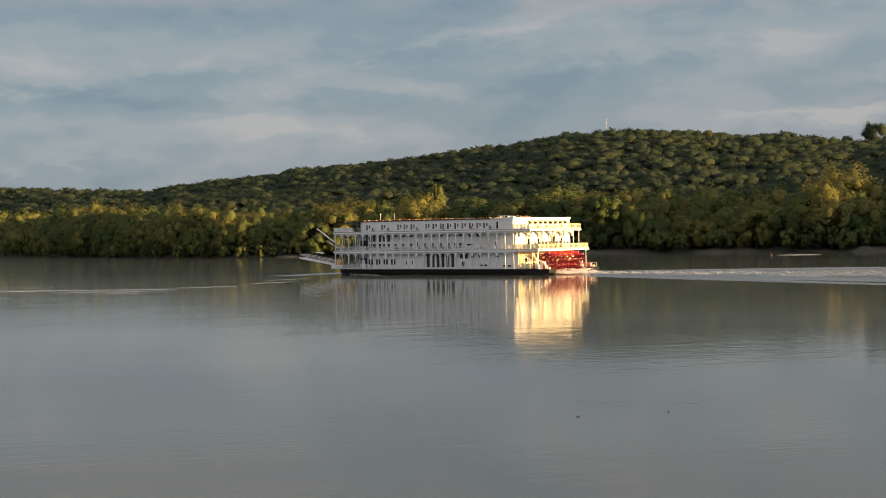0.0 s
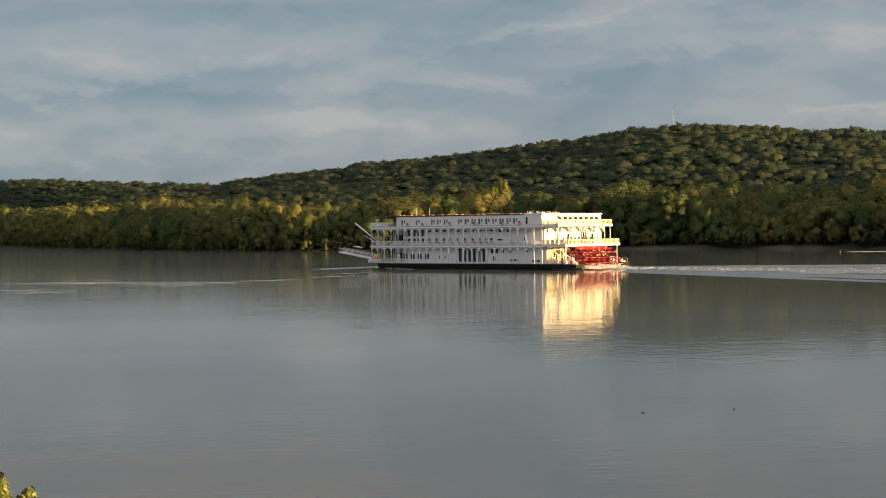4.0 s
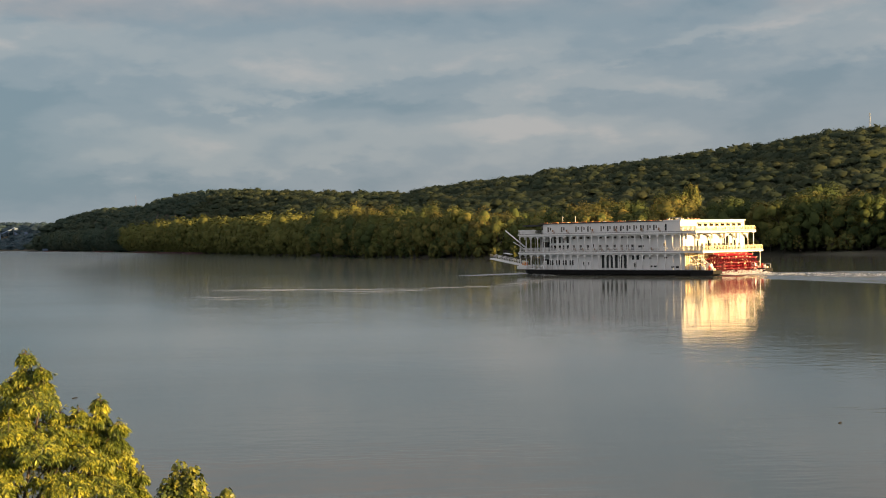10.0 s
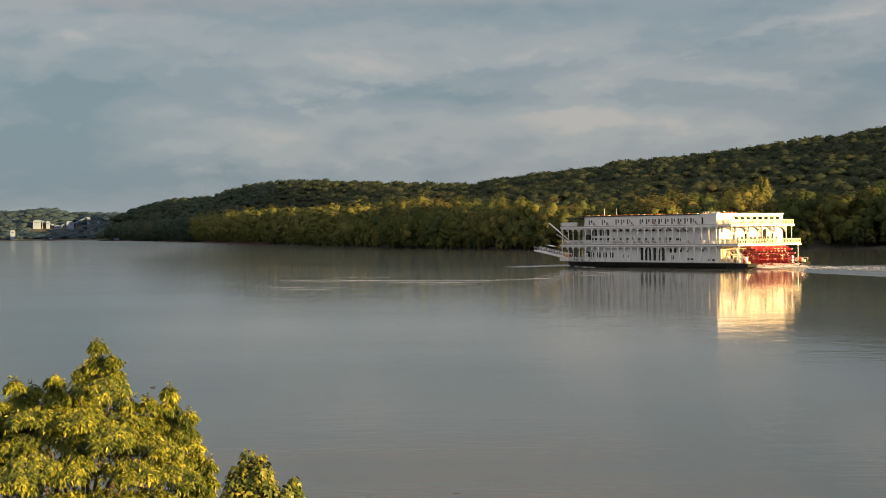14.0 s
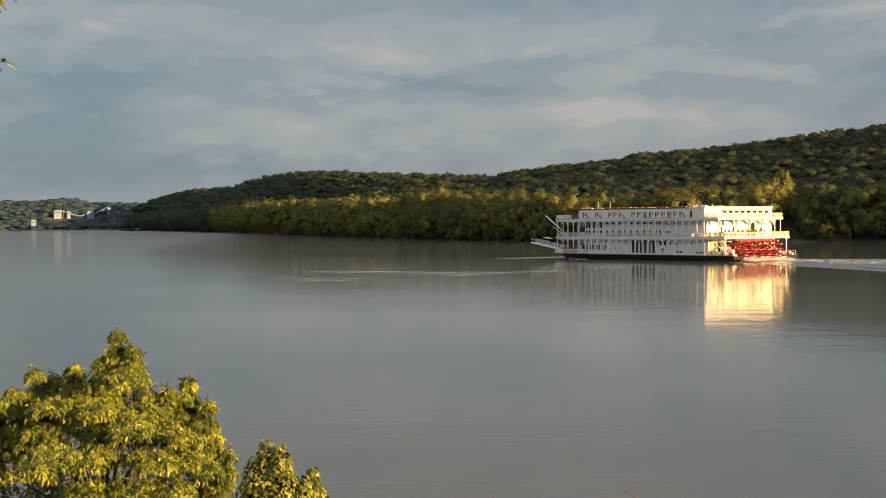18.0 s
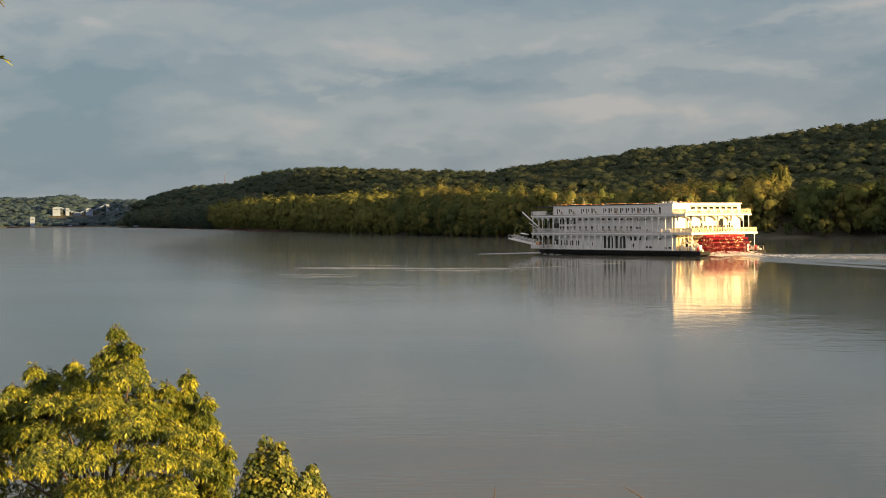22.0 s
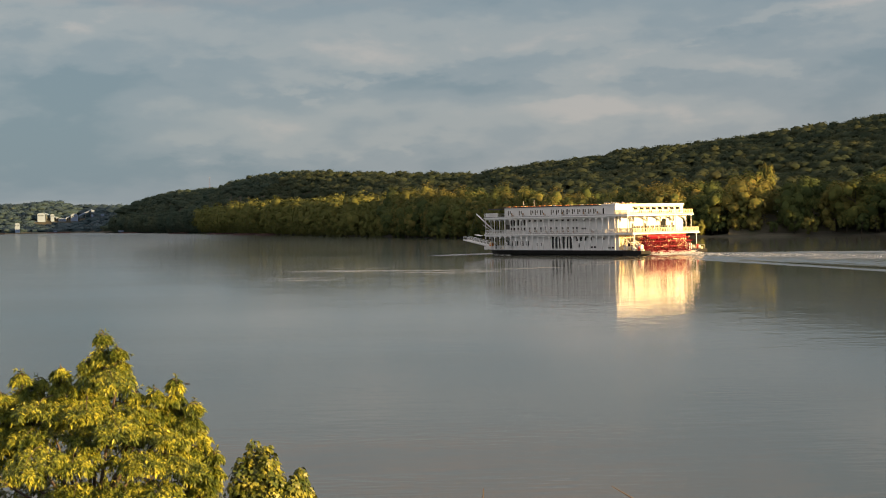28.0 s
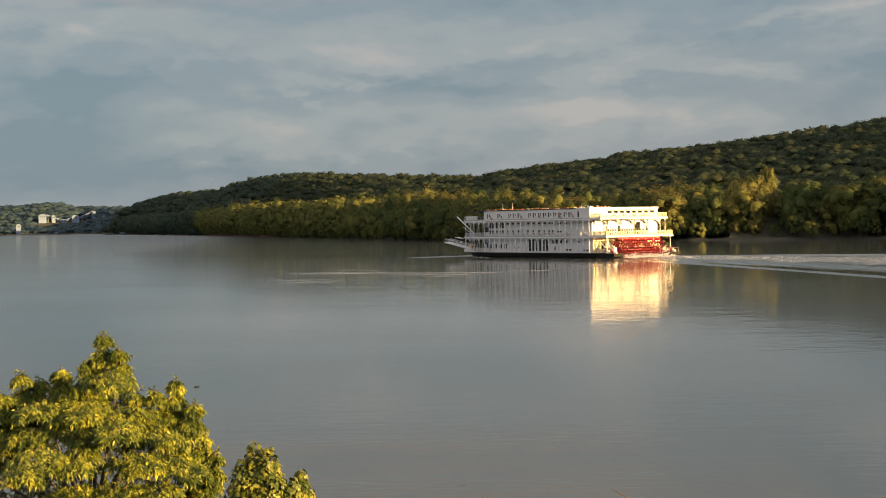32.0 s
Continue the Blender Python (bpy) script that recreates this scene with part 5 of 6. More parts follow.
def rail_mesh(length, height=1.1, gap=0.24, bar=0.05, mat=TRIM):
    """A length of white railing: top and foot rail, a middle rail and upright bars."""
    bm = B()
    for z, t in ((height - 0.05, 0.09), (0.12, 0.06), (height * 0.72, 0.05)):
        box(bm, -length / 2, length / 2, -t / 2, t / 2, z - t / 2, z + t / 2)
    n = int(length / gap)
    for k in range(n + 1):
        x = -length / 2 + length * k / n
        box(bm, x - bar / 2, x + bar / 2, -0.02, 0.02, 0.0, height - 0.09)
    return mesh_of("railing", bm, mat)


def column_mesh(h, r=0.11):
    bm = B()
    tube(bm, (0, 0, 0.25), (0, 0, h - 0.3), r, r * 0.85, 8)
    box(bm, -r * 1.5, r * 1.5, -r * 1.5, r * 1.5, 0, 0.25)
    box(bm, -r * 1.4, r * 1.4, -r * 1.4, r * 1.4, h - 0.3, h)
    return mesh_of("column", bm, TRIM)


def make_boat():
    boat = tagged(new("riverboat"), "white three-deck sternwheel riverboat with black hull and red paddle wheel", "boat")

    # hull, with a rubbing strake
    bm = B()
    o_top, o_low = hull_outline(0.12), hull_outline(-1.6, aft=-1.5, bow=56.0)
    top, mid = [bm.verts.new((x, y, Z1 - 0.12)) for x, y in o_top], [bm.verts.new((x, y, 0.35)) for x, y in hull_outline(0.0)]
    low = [bm.verts.new((x, y, -1.2)) for x, y in o_low]
    for a, b in ((top, mid), (mid, low)):
        for k in range(len(a)):
            bm.faces.new((a[k], b[k], b[(k + 1) % len(a)], a[(k + 1) % len(a)]))
    bm.faces.new(top), bm.faces.new(low[::-1])
    bmesh.ops.recalc_face_normals(bm, faces=bm.faces[:])
    part("hull", bm, HULL, boat, "black riveted steel hull")
    part("rubbing_strake", prism(B(), hull_outline(0.28), 2, Z1 - 0.42, Z1 - 0.2), HULL, boat)
    part("main_deck", prism(B(), hull_outline(0.10), 2, Z1 - 0.116, Z1), DECK, boat)
    # stern beams that carry the wheel
    for s in (-1, 1):
        bm = prism(B(), [(-2.9, -0.8), (-2.9, 1.33), (-9.8, 1.3), (-9.8, 0.45), (-7.0, -0.5)], 1, s * 11.25 - 1.85, s * 11.25 + 1.85)
        part("stern_beam", bm, HULL, boat)

    # decks and their white edges
    for name, z, aft, grow in (("second_deck", Z2, -6.9, 0.22), ("third_deck", Z3, -4.8, 0.22)):
        part(name, prism(B(), house_outline(-grow, aft, LEN + 0.4), 2, z - 0.16, z), DECK, boat)
        edge = [(x, y) for x, y in house_outline(-grow - 0.05, aft - 0.05, LEN + 0.45)]
        part("deck_edge", prism(B(), edge, 2, z - 0.52, z - 0.164), TRIM, boat, "white deck fascia board")

    # houses: a core of walls on each deck, set in behind the arcade
    for lvl, z0, z1, inset, bow, aft_p, aft_s in ((1, Z1, Z2 - 0.52, 0.95, 47.5, -0.4, -2.8), (2, Z2, Z3 - 0.52, 1.35, 47.5, 0.3, -2.4), (3, Z3, Z4, 0.9, 49.5, 0.7, -2.0)):
        o = house_outline(inset, 0, bow)
        o[0], o[-1] = (aft_s, o[0][1]), (aft_p, o[-1][1])
        part("house_wall", prism(B(), o, 2, z0 + 0.004, z1 - 0.004), WHITE, boat, "white panelled cabin walls")
    # bow lounges, rounded and glazed
    for z0, z1 in ((Z1, Z2 - 0.52), (Z2, Z3 - 0.52)):
        n = 9
        for k in range(n):
            a = -math.pi / 2 + math.pi * (k + 0.5) / n
            x, y = 47.5 + 5.2 * math.cos(a) ** 0.7, 10.4 * math.sin(a)
            part("bow_post", tube(B(), (x, y, z0), (x, y, z1), 0.16, 0.16, 6), TRIM, boat)
        o = [(47.4, -9.6)] + [(47.4 + 4.7 * math.cos(-math.pi / 2 + math.pi * k / 8) ** 0.7 if 0 < k < 8 else 47.4, 9.9 * math.sin(-math.pi / 2 + math.pi * k / 8)) for k in range(1, 8)] + [(47.4, 9.6)]
        part("bow_glazing", prism(B(), o, 2, z0 + 1.2, z0 + 2.7), GLASS, boat)
        part("bow_sill_wall", prism(B(), [(x + 0.06, y * 1.006) for x, y in o], 2, z0 + 0.004, z0 + 1.2), WHITE, boat)
        part("bow_head_wall", prism(B(), [(x + 0.06, y * 1.006) for x, y in o], 2, z0 + 2.7, z1), WHITE, boat)

    # arcade on both sides: columns, arches, balcony railing
    cols = {1: column_mesh(Z2 - 0.52 - Z1), 2: column_mesh(Z3 - 0.52 - Z2)}
    arch = arch_mesh(BAY, 1.0)
    rail = rail_mesh(BAY - 0.3)
    nb = 23
    for s in (1, -1):
        y = s * (HALF - 0.02)
        for k in range(nb + 1):
            x = 0.15 + k * BAY * (55.6 / (nb * BAY))
            step = 55.6 / nb
            for lvl, z in ((1, Z1), (2, Z2)):
                again("column", cols[lvl], boat, x, y - s * (0.1 if k < nb - 1 else 0.8), z)
                if k < nb:
                    zt = (Z2 if lvl == 1 else Z3) - 0.525
                    a = again("arch", arch, boat, x + step / 2, y - s * (0.1 if k < nb - 1 else 0.5), zt)
                    if lvl == 2 or k > 17:
                        again("railing", rail, boat, x + step / 2, y - s * (0.12 if k < nb - 1 else 0.5), z)
    # arcade and rail round the bow
    for lvl, z in ((1, Z1), (2, Z2)):
        for k in range(9):
            yy = -9.6 + 2.4 * k
            x = LEN - 0.5 - 0.012 * yy * yy
            again("column", cols[lvl], boat, x, yy, z)
            if k < 8:
                again("railing", rail, boat, x, yy + 1.2, z, 90)
                again("arch", arch, boat, x, yy + 1.2, (Z2 if lvl == 1 else Z3) - 0.525, 90)

    # windows of the port side: main deck
    wall = HALF - 0.95
    w_pair, w_tall = window_mesh(0.78, 1.6), window_mesh(1.12, 3.6)
    for x in (44.2, 41.8, 39.4, 37.0):
        for dx in (-0.42, 0.42):
            put_window(w_pair, boat, x + dx, wall, 2.45)
    for x in (26.0, 24.5, 23.0, 21.5, 20.0, 18.5):
        put_window(w_tall, boat, x, wall, 1.75)
    w_low, w_mid = window_mesh(1.15, 0.65), window_mesh(1.05, 1.3)
    for x, z, m in ((15.9, 3.9, w_mid), (14.4, 3.9, w_mid), (12.6, 4.0, w_mid), (10.4, 4.0, w_mid), (15.3, 2.05, w_mid), (10.1, 1.95, w_low), (8.8, 1.95, w_low), (5.4, 4.2, w_low), (3.2, 1.8, w_low), (1.8, 1.8, w_low), (52.0, 1.6, w_mid)):
        put_window(m, boat, x, wall if x < 47 else wall - 0.6, z)
    door = B()
    box(door, -0.55, 0.55, -0.05, 0.06, 0.02, 2.35)
    dm = mesh_of("cabin_door", door, TRIM)
    dw = window_mesh(0.5, 1.1)
    for x, z in ((32.7, Z1), (30.9, Z1), (46.6, Z1)):
        d = again("cabin_door", dm, boat, x, wall + 0.02, z)
        put_window(dw, d, 0, 0.05, 1.0)
    # second deck: two tiers of glazing under the arches
    wall = HALF - 1.35
    w_up, w_dn = window_mesh(1.0, 1.9), window_mesh(1.0, 1.3)
    for x in (44.5, 43.2, 41.4, 40.0, 38.6):
        put_window(w_up, boat, x, wall, 8.45)
        put_window(w_dn, boat, x, wall, 6.75)
    w_cab = window_mesh(1.0, 1.5, GLASS_PALE)
    cab = [36.4, 34.0, 31.5, 27.2, 24.8, 22.3, 20.0, 18.0, 16.4]
    for x in cab:
        put_window(w_cab, boat, x, wall, 6.55)
        put_window(w_low, boat, x - 0.1, wall, 9.55)
    put_window(window_mesh(2.0, 0.8), boat, 13.6, wall, 7.0)
    for x in (13.4, 11.0):
        put_window(window_mesh(1.3, 1.0), boat, x, wall, 9.35)
    for x in (29.5, 6.1):
        d = again("cabin_door", dm, boat, x, wall + 0.02, Z2)
        put_window(dw, d, 0, 0.05, 1.0)
    # third deck: pairs of door and window
    wall3 = HALF - 0.9
    w3, w3b = window_mesh(0.8, 1.6, GLASS_PALE), window_mesh(0.7, 1.0, GLASS_PALE)
    for x in (45.2, 40.3, 35.2, 33.2, 31.0, 26.4, 24.2, 22.0, 19.8, 17.6, 15.4, 13.2, 11.0, 9.0):
        put_window(w3, boat, x, wall3, 11.45)
        put_window(w3b, boat, x - 0.8, wall3, 11.95)
    put_window(window_mesh(0.8, 1.9), boat, 5.2, wall3, 11.3)
    # deck chairs along the balconies
    bm = B()
    box(bm, -0.25, 0.25, -0.25, 0.25, 0.38, 0.44), box(bm, -0.25, 0.25, -0.28, -0.22, 0.44, 1.0)
    for cx in (-0.22, 0.22):
        for cy in (-0.22, 0.22):
            box(bm, cx - 0.025, cx + 0.025, cy - 0.025, cy + 0.025, 0, 0.38)
    chair = mesh_of("deck_chair", bm, WOOD)
    for x in (35.3, 32.6, 28.4, 25.9, 23.4, 21.0, 19.0, 17.1, 9.5):
        again("deck_chair", chair, boat, x, HALF - 0.65, Z2, 180)
    for x in (43.0, 38.0, 29.0, 21.0, 12.5, 7.0):
        again("deck_chair", chair, boat, x, HALF - 0.5, Z3, 180)

    # roof: dark edge, low kerb, glow boxes, aerial poles and pilot-house visor
    part("roof", prism(B(), house_outline(0.75, 6.0, 50.0), 2, Z4, Z4 + 0.22), ROOFM, boat, "flat dark roof")
    part("aft_roof", prism(B(), [(-2.3, -12.2), (6.0, -12.2), (6.0, 12.25), (0.4, 12.25)], 2, Z4 + 0.002, Z4 + 0.32), TRIM, boat, "white aft roof")
    part("pilot_visor", prism(B(), [(x + 7.4, y * 0.97) for x, y in house_outline(0.75, 42.0, 49.9)], 2, Z4 - 0.42, Z4 - 0.05), ROOFM, boat, "dark visor over the pilot house")
    part("pilot_house", prism(B(), [(x + 4.2, y * 0.62) for x, y in house_outline(1.0, 45.0, 49.5)], 2, Z3 + 0.004, Z4 - 0.28), WHITE, boat)
    part("pilot_window_band", prism(B(), [(x + 4.28, y * 0.624) for x, y in house_outline(1.0, 45.0, 49.5)], 2, Z3 + 1.1, Z4 - 0.7), GLASS, boat)
    rng = random.Random(4)
    # small added boxes, orange and cream for the sunlit glow along the roof
    low_box = [mesh_of("roof_box", box(B(), 0, w, 0, 0.5, 0, h, 0.03), m) for w, h, m in ((0.5, 0.2, CREAM), (1.1, 0.24, ORANGE), (0.9, 0.2, ORANGE), (1.4, 0.14, CREAM), (0.6, 0.2, TRIM))]
    for k in range(64):
        again("roof_box", low_box[rng.randrange(5)], boat, 6.6 + k * 0.65 + rng.uniform(-0.1, 0.1), HALF - 1.6 - rng.random() * 3.0, Z4 + 0.22)
    kerb = mesh_of("roof_kerb", box(B(), 0, 2.06, 0, 0.16, 0, 0.10, 0.02), RUST)
    for k in range(20):
        again("roof_kerb", kerb, boat, 7.2 + k * 2.1, HALF - 0.95, Z4 + 0.22)
    for x, y in ((45.2, 6.0), (40.6, 6.0)):
        bm = tube(B(), (x, y, Z4 + 0.2), (x, y, Z4 + 2.3), 0.06, 0.04, 6)
        box(bm, x - 0.2, x + 0.2, y - 0.03, y + 0.03, Z4 + 1.9, Z4 + 1.96)
        part("aerial_pole", bm, TRIM, boat)
    part("bow_parapet", prism(B(), [(50.0, 12.4), (53.6, 12.4), (56.6, 11.4), (57.6, 9.0), (57.5, 9.0), (56.5, 11.3), (53.55, 12.3), (50.0, 12.3)], 2, Z3 + 0.1, Z3 + 1.15), TRIM, boat, "white solid parapet round the foredeck")
    # bunting rail on the foredeck of the third deck
    for k in range(4):
        again("railing", rail, boat, 50.4 + k * 1.6, HALF - 0.4 - 0.1 * k, Z3, 0)
    for k in range(9):
        yy = -10 + 2.2 * k + 1.1
        again("railing", rail, boat, LEN - 0.2 - 0.012 * yy * yy, yy, Z3, 90)

    # stage (gangway) and its boom at the bow
    stage = part("stage", box(B(), 0, 13.4, -1.1, 1.1, -0.28, 0.0, 0.04), TRIM, boat, "white boarding stage slung off the bow")
    stage.matrix_basis = pose(57.4, 8.0, 2.35, 0, -9.0, 0)
    srail = rail_mesh(2.6, 1.15, 0.65)
    for k in range(5):
        for y in (-1.05, 1.05):
            again("stage_railing", srail, stage, 1.35 + k * 2.66, y, 0)
    part("stage_canopy", box(B(), 6.2, 8.6, -0.9, 0.9, 2.2, 2.32, 0.05), TRIM, stage)
    for x in (6.4, 8.4):
        part("canopy_post", tube(B(), (x, 0.0, 0.0), (x, 0.0, 2.2), 0.03), STEEL, stage)
    part("boom", tube(B(), (56.6, 8.0, 6.9), (65.2, 8.0, 12.3), 0.22, 0.17, 8), TRIM, boat, "white hoisting boom")
    part("boom_stay", tube(B(), (57.0, 8.0, 6.6), (62.2, 8.0, 9.0), 0.10, 0.08, 6), TRIM, boat)
    part("boom_cable", tube(B(), (65.1, 8.0, 12.2), (69.5, 8.0, 5.3), 0.025, 0.025, 4), STEEL, boat)
    for k in range(5):
        part("life_jacket_bin", box(B(), 54.6 + 0.75 * k, 55.2 + 0.75 * k, 10.2 - 0.5 * k, 10.9 - 0.5 * k, Z1 + 0.9 + 0.35 * (k % 2), Z1 + 1.9 + 0.3 * (k % 2), 0.08), (ORANGE, CREAM)[k % 2], boat)
    part("bin_shelf", box(B(), 54.4, 58.2, 7.8, 11.0, Z1, Z1 + 0.9, 0.05), TRIM, boat)
    part("capstan", tube(tube(B(), (54.5, 6.5, Z1), (54.5, 6.5, Z1 + 0.9), 0.35, 0.25, 10), (54.5, 6.5, Z1 + 0.9), (54.5, 6.5, Z1 + 1.05), 0.4, 0.4, 10), CREAM, boat)

    # ---- stern ----
    # galleries round the stern of the second and third decks
    for z, aft, half in ((Z2, -6.8, HALF), (Z3, -4.7, HALF)):
        n = 10
        w = 2 * half / n
        # cream here stands in for sunlight's yellow on the white rails and fascia
        rm = rail_mesh(w - 0.06, 1.2, 0.52, 0.16, CREAM)
        for k in range(n):
            again("stern_railing", rm, boat, aft + 0.02, -half + w * (k + 0.5), z, 90)
        for s in (1, -1):
            for k in range(2):
                ln = (-aft) / 2
                again("side_railing", rail_mesh(ln - 0.06, 1.2, 0.36, 0.2, CREAM), boat, aft + ln * (k + 0.5), s * (half + 0.02), z)
        part("gallery_board", box(B(), aft - 0.06, aft - 0.01, -half - 0.2, half + 0.2, z - 0.3, z + 0.14), CREAM, boat, "gallery fascia, cream put in for sunlight")
    # posts of the galleries
    for y in (-12.6, -6.3, 0, 6.3, 12.6):
        again("gallery_post", cols[2], boat, -4.4, y, Z2)
    for y in (-12.4, 12.4):
        again("gallery_post", cols[1], boat, -6.5, y, Z1)
    again("gallery_post", cols[1], boat, -3.6, 9.2, Z1)
    slant = lambda lvl, y: {1: (-0.4, -2.8), 2: (0.3, -2.4), 3: (0.7, -2.0)}[lvl][0] + (y - 12) / 24 * (2.4 if lvl == 1 else 2.7)
    # aft wall of the second deck: an arcade of arches before dark doors
    ar = arch_mesh(4.72, 1.5, 0.5)
    wd, w_narrow = window_mesh(2.5, 3.7), window_mesh(0.9, 2.6)
    for k in range(5):
        y = -9.44 + 4.72 * k
        again("stern_arch", ar, boat, slant(2, y) - 0.85, y, Z3 - 0.53, 90)
    for y, m in ((-4.1, wd), (-7.6, w_narrow), (6.4, w_narrow), (2.3, w_narrow)):
        put_window(m, boat, slant(2, y) - 0.03, y, Z2 + 0.05, 90 - 6.4, "stern_door")
    for k in range(6):
        y = -11.8 + 4.72 * k
        again("stern_pilaster", cols[2], boat, slant(2, y) - 0.85, y, Z2)
    # dining chairs and tables on the stern gallery
    bm = B()
    box(bm, -0.27, 0.27, -0.27, 0.27, 0.62, 0.68), box(bm, -0.3, 0.3, -0.32, -0.22, 0.68, 1.8)
    for cx in (-0.24, 0.24):
        for cy in (-0.24, 0.24):
            box(bm, cx - 0.03, cx + 0.03, cy - 0.03, cy + 0.03, 0, 0.62)
    stool = mesh_of("bar_chair", bm, ROOFM)
    for k in range(17):
        again("bar_chair", stool, boat, -5.6 + 1.3 * (k % 2), -4.0 + 0.9 * k, Z2, 90 if k % 2 else -90)
    # aft windows of the third deck
    w4 = window_mesh(1.6, 0.95)
    hood = B()
    prism(hood, [(0.0, 0.0), (-0.75, -0.32), (-0.75, -0.26), (0.0, 0.08)], 1, -0.9, 0.9)
    hood = mesh_of("awning", hood, CREAM)
    for k in range(8):
        y = -10.0 + 2.15 * k
        put_window(w4, boat, slant(3, y) - 0.03, y, Z3 + 1.0, 90 - 6.4)
        again("awning", hood, boat, slant(3, y) - 0.05, y, Z3 + 2.15, -6.4)
    # tables and chairs of the upper gallery
    for k in range(9):
        again("deck_chair", chair, boat, -3.6 + 0.8 * (k % 2), -8.6 + 2.0 * k, Z3, 90 if k % 2 else -90)
    # stair house at the port corner, with hanging gear
    rng = random.Random(12)
    for k in range(13):
        x, y, w, h = rng.uniform(-1.0, 4.5), rng.uniform(8.2, 11.8), rng.uniform(0.25, 0.6), rng.uniform(0.15, 0.5)
        x = max(x, 0.6 + (y - 12) * 0.11)
        part("roof_gear", box(B(), x, x + w, y - w / 2, y + w / 2, Z4 + 0.32, Z4 + 0.32 + h, 0.04), (ROOFM, TRIM, CREAM, ROOFM, WOOD)[k % 5], boat)
    for k in range(6):
        part("roof_stanchion", tube(B(), (0.5 + 0.9 * k, 11.9, Z4 + 0.3), (0.5 + 0.9 * k, 11.9, Z4 + 0.85), 0.03, 0.03, 5), TRIM, boat)
    part("roof_handrail", tube(B(), (0.5, 11.9, Z4 + 0.85), (5.0, 11.9, Z4 + 0.85), 0.03, 0.03, 5), TRIM, boat)
    part("corner_locker", box(B(), 0.6, 1.9, 10.6, 11.8, Z4 + 0.32, Z4 + 0.62, 0.08), TRIM, boat)
    for k in range(4):
        part("life_ring_box", box(B(), -0.2, 0.4, 5 + k * 1.4, 5.8 + k * 1.4, Z4 + 0.32, Z4 + 0.62 + 0.1 * (k % 2), 0.05), WOOD, boat)
    # engine-room end wall, cream, with doors and gear on the fantail
    part("engine_wall", prism(B(), [(-0.55, 12.0), (-0.45, 12.0), (-2.86, -12.0), (-2.96, -12.0)], 2, Z1 + 0.01, Z2 - 0.53), CREAM, boat, "cream engine-room wall")
    for y in (-7.5, -2.0, 3.5, 8.5):
        put_window(window_mesh(1.5, 2.6), boat, slant(1, y) - 0.2, y, Z1 + 0.05, 90 - 5.7, "engine_door")
    for s in (-1, 1):
        part("pitman_arm", tube(B(), (-2.8, s * 9.2, 4.6), (-6.2, s * 9.2, 2.6), 0.22, 0.18, 6), TRIM, boat, "white pitman arm")
        part("bearing_block", box(B(), -6.9, -5.5, s * 9.6 - 0.5, s * 9.6 + 0.5, 1.2, 2.9, 0.1), TRIM, boat)
        part("stern_brace", tube(B(), (-3.2, s * 9.9, 5.6), (-6.0, s * 9.9, 1.2), 0.14, 0.14, 6), TRIM, boat)
        for k in range(5):
            part("stern_gear", box(B(), -9.3 + k * 0.75, -8.9 + k * 0.75, s * 11.6 - 0.3, s * 11.6 + 0.3, 1.25, 1.8 + 0.35 * ((k * 7) % 3), 0.05), (CREAM, TRIM, REDP)[k % 3], boat)
        part("beam_railing", box(box(box(B(), -9.5, -3.0, s * 12.5 - 0.03, s * 12.5 + 0.03, 2.3, 2.38), -9.5, -9.42, s * 12.5 - 0.03, s * 12.5 + 0.03, 1.2, 2.3), -6.2, -6.12, s * 12.5 - 0.03, s * 12.5 + 0.03, 1.2, 2.3), TRIM, boat)

    # frames and gear on the open fantail
    for k in range(7):
        part("fantail_stanchion", tube(B(), (-1.2 - 0.8 * k, 11.9 - 0.25 * (k % 3), Z1), (-1.2 - 0.8 * k, 11.9 - 0.25 * (k % 3), Z2 - 0.5 - 1.6 * (k % 2)), 0.09, 0.07, 6), TRIM if k % 2 else CREAM, boat)
    for z in (2.5, 3.4, 4.6):
        part("fantail_rail", tube(B(), (-0.8, 12.0, z), (-6.3, 12.0, z - 0.1), 0.06, 0.06, 6), CREAM, boat)
    part("fantail_strut", tube(B(), (-1.0, 11.2, 5.4), (-5.4, 10.4, 1.6), 0.13, 0.11, 6), TRIM, boat)
    for x, y, w, h, m in ((-1.6, 10.6, 1.1, 1.5, TRIM), (-3.2, 11.0, 0.8, 1.0, CREAM), (-4.4, 10.6, 0.9, 1.4, WOOD), (-5.4, 11.4, 0.6, 0.8, TRIM)):
        part("fantail_locker", box(B(), x - w / 2, x + w / 2, y - 0.4, y + 0.4, Z1, Z1 + h, 0.06), m, boat)
    # paddle wheel: shaft and flanges, red buckets and spokes
    R, WH = 3.35, 7.8
    bm = tube(B(), (0, -WH - 0.7, 0), (0, WH + 0.7, 0), 0.28, 0.28, 12)
    wheel = part("paddle_wheel", bm, RED, boat, "big red paddle wheel turning at the stern")
    ring = B()
    n = 28
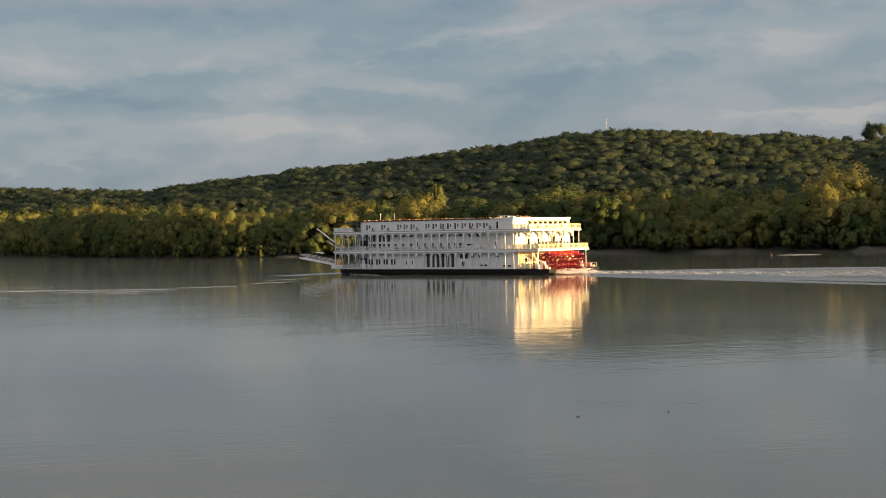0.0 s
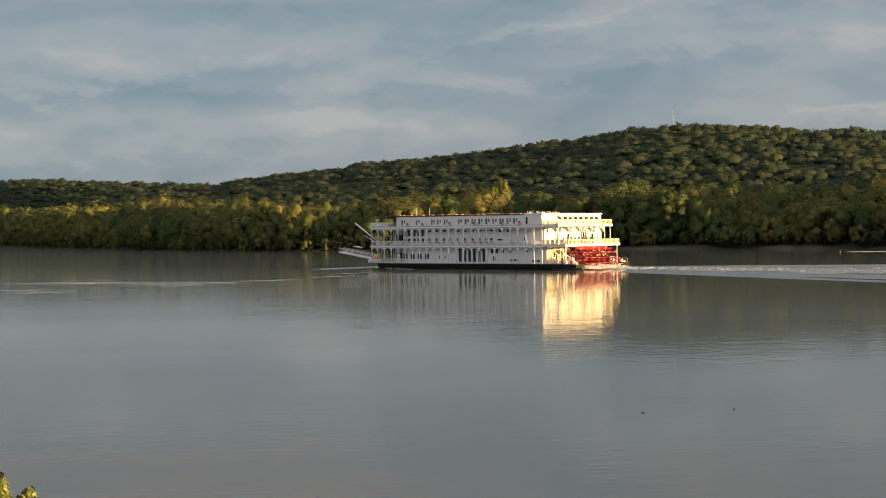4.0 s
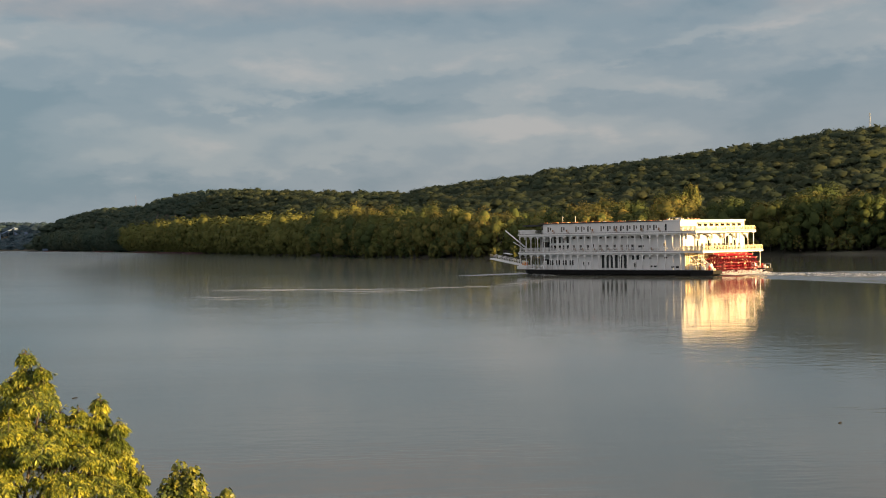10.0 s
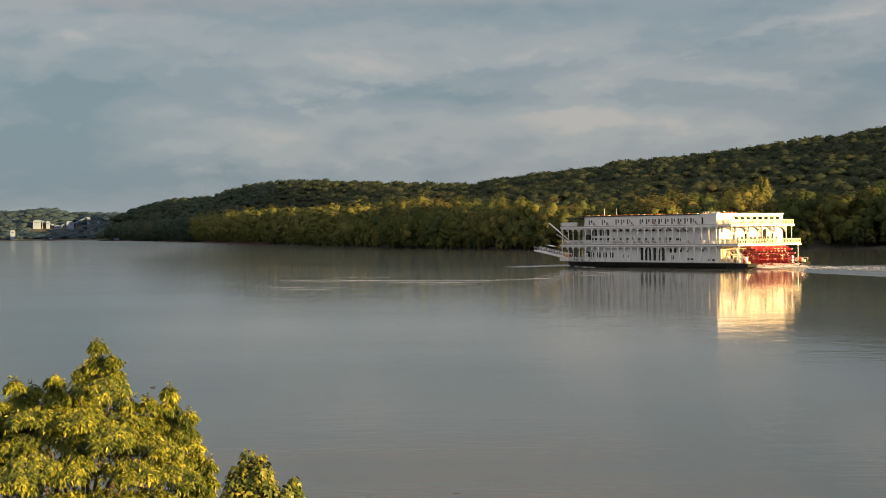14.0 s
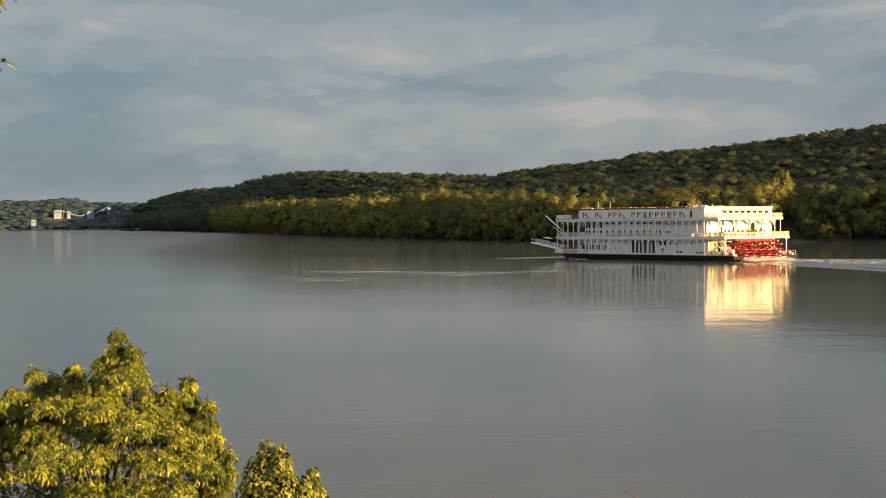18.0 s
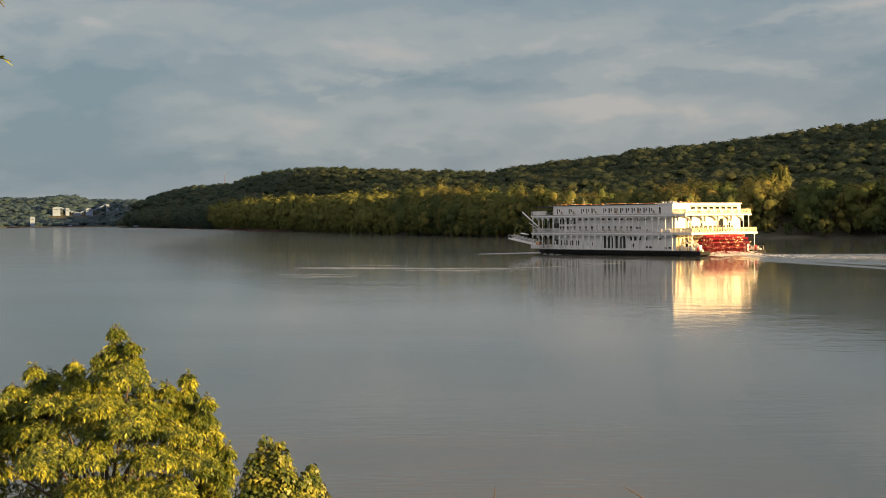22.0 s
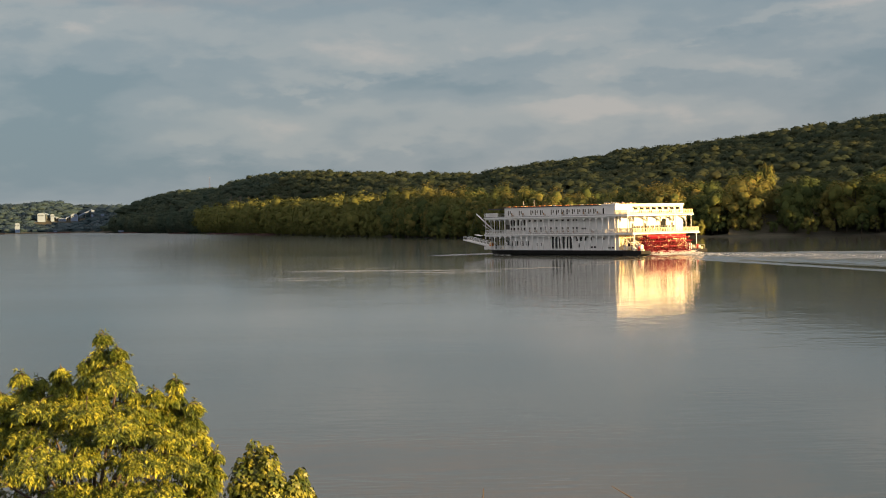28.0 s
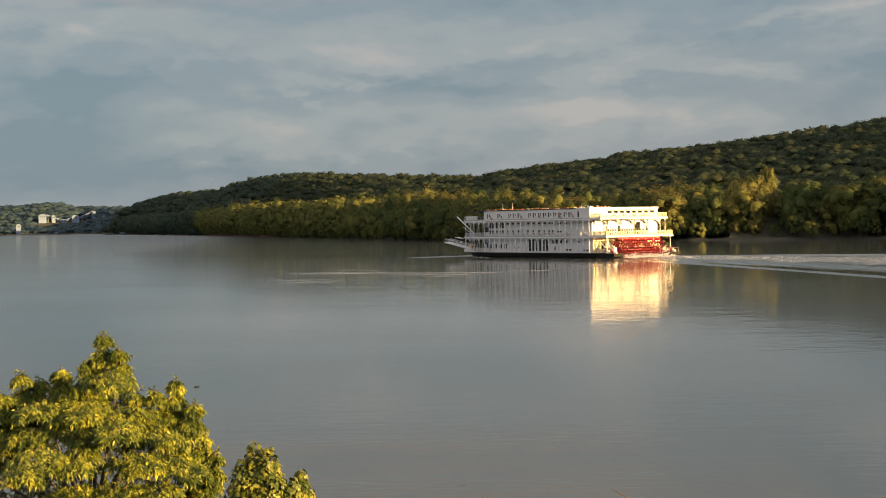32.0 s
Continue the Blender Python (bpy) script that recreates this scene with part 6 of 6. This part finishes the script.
    for k in range(n):
        a0, a1 = k * math.tau / n, (k + 1) * math.tau / n
        for rad in (R - 0.85, R * 0.5):
            q = [(rad * math.cos(a0), rad * math.sin(a0)), (rad * math.cos(a1), rad * math.sin(a1)), ((rad + 0.2) * math.cos(a1), (rad + 0.2) * math.sin(a1)), ((rad + 0.2) * math.cos(a0), (rad + 0.2) * math.sin(a0))]
            v0, v1 = [ring.verts.new((a, -0.07, b)) for a, b in q], [ring.verts.new((a, 0.07, b)) for a, b in q]
            ring.faces.new(v0), ring.faces.new(v1[::-1])
            for e in (0, 2):
                ring.faces.new((v0[e], v1[e], v1[(e + 1) % 4], v0[(e + 1) % 4]))
    rm = mesh_of("wheel_ring", ring, RED)
    spoke = mesh_of("spoke", box(B(), 0.25, R - 0.1, -0.09, 0.09, -0.09, 0.09), RED)
    bucket = mesh_of("bucket", box(B(), R - 0.5, R, -WH, WH, -0.05, 0.05), RED)
    # small cream blocks, added as painted sun glints on the red wheel
    cleat = mesh_of("cleat", box(B(), R - 0.45, R + 0.04, -0.13, 0.13, -0.09, 0.09), CREAM)
    ns = 14
    for j in range(6):
        y = -WH + 0.25 + j * (2 * WH - 0.5) / 5
        again("wheel_ring", rm, wheel, 0, y, 0)
        for k in range(ns):
            o = again("spoke", spoke, wheel)
            o.matrix_basis = pose(0, y, 0, 0, k * 360 / ns, 0)
            if (j * 5 + k * 3) % 4:
                o = again("cleat", cleat, wheel)
                o.matrix_basis = pose(0, y, 0, 0, k * 360 / ns, 0)
    for k in range(ns):
        o = again("bucket", bucket, wheel)
        o.matrix_basis = pose(0, 0, 0, 0, k * 360 / ns, 0)
    return boat, wheel


boat, wheel = make_boat()
WHEEL_AT = (-6.2, 0.0, 2.15)


def motions():
    rows = [(t, pose(x, y, 0, 0, 0, h)) for t, x, y, h in BOAT_ROWS]
    for thing in (boat, wake, bow_wave, wake_waves, foam):
        walk(thing, rows)
    # the log drifts down with the current
    walk(log, [(t, pose(-20.45 + 0.173 * t, 98.91 - 0.227 * t, 0, 0, 0, 5 + 0.3 * t)) for t in (0, 8, 16, 24, 32)])
    walk(wheel, [(t, pose(*WHEEL_AT, 0, -55.0 * t, 0)) for t in range(0, 33)])


motions()
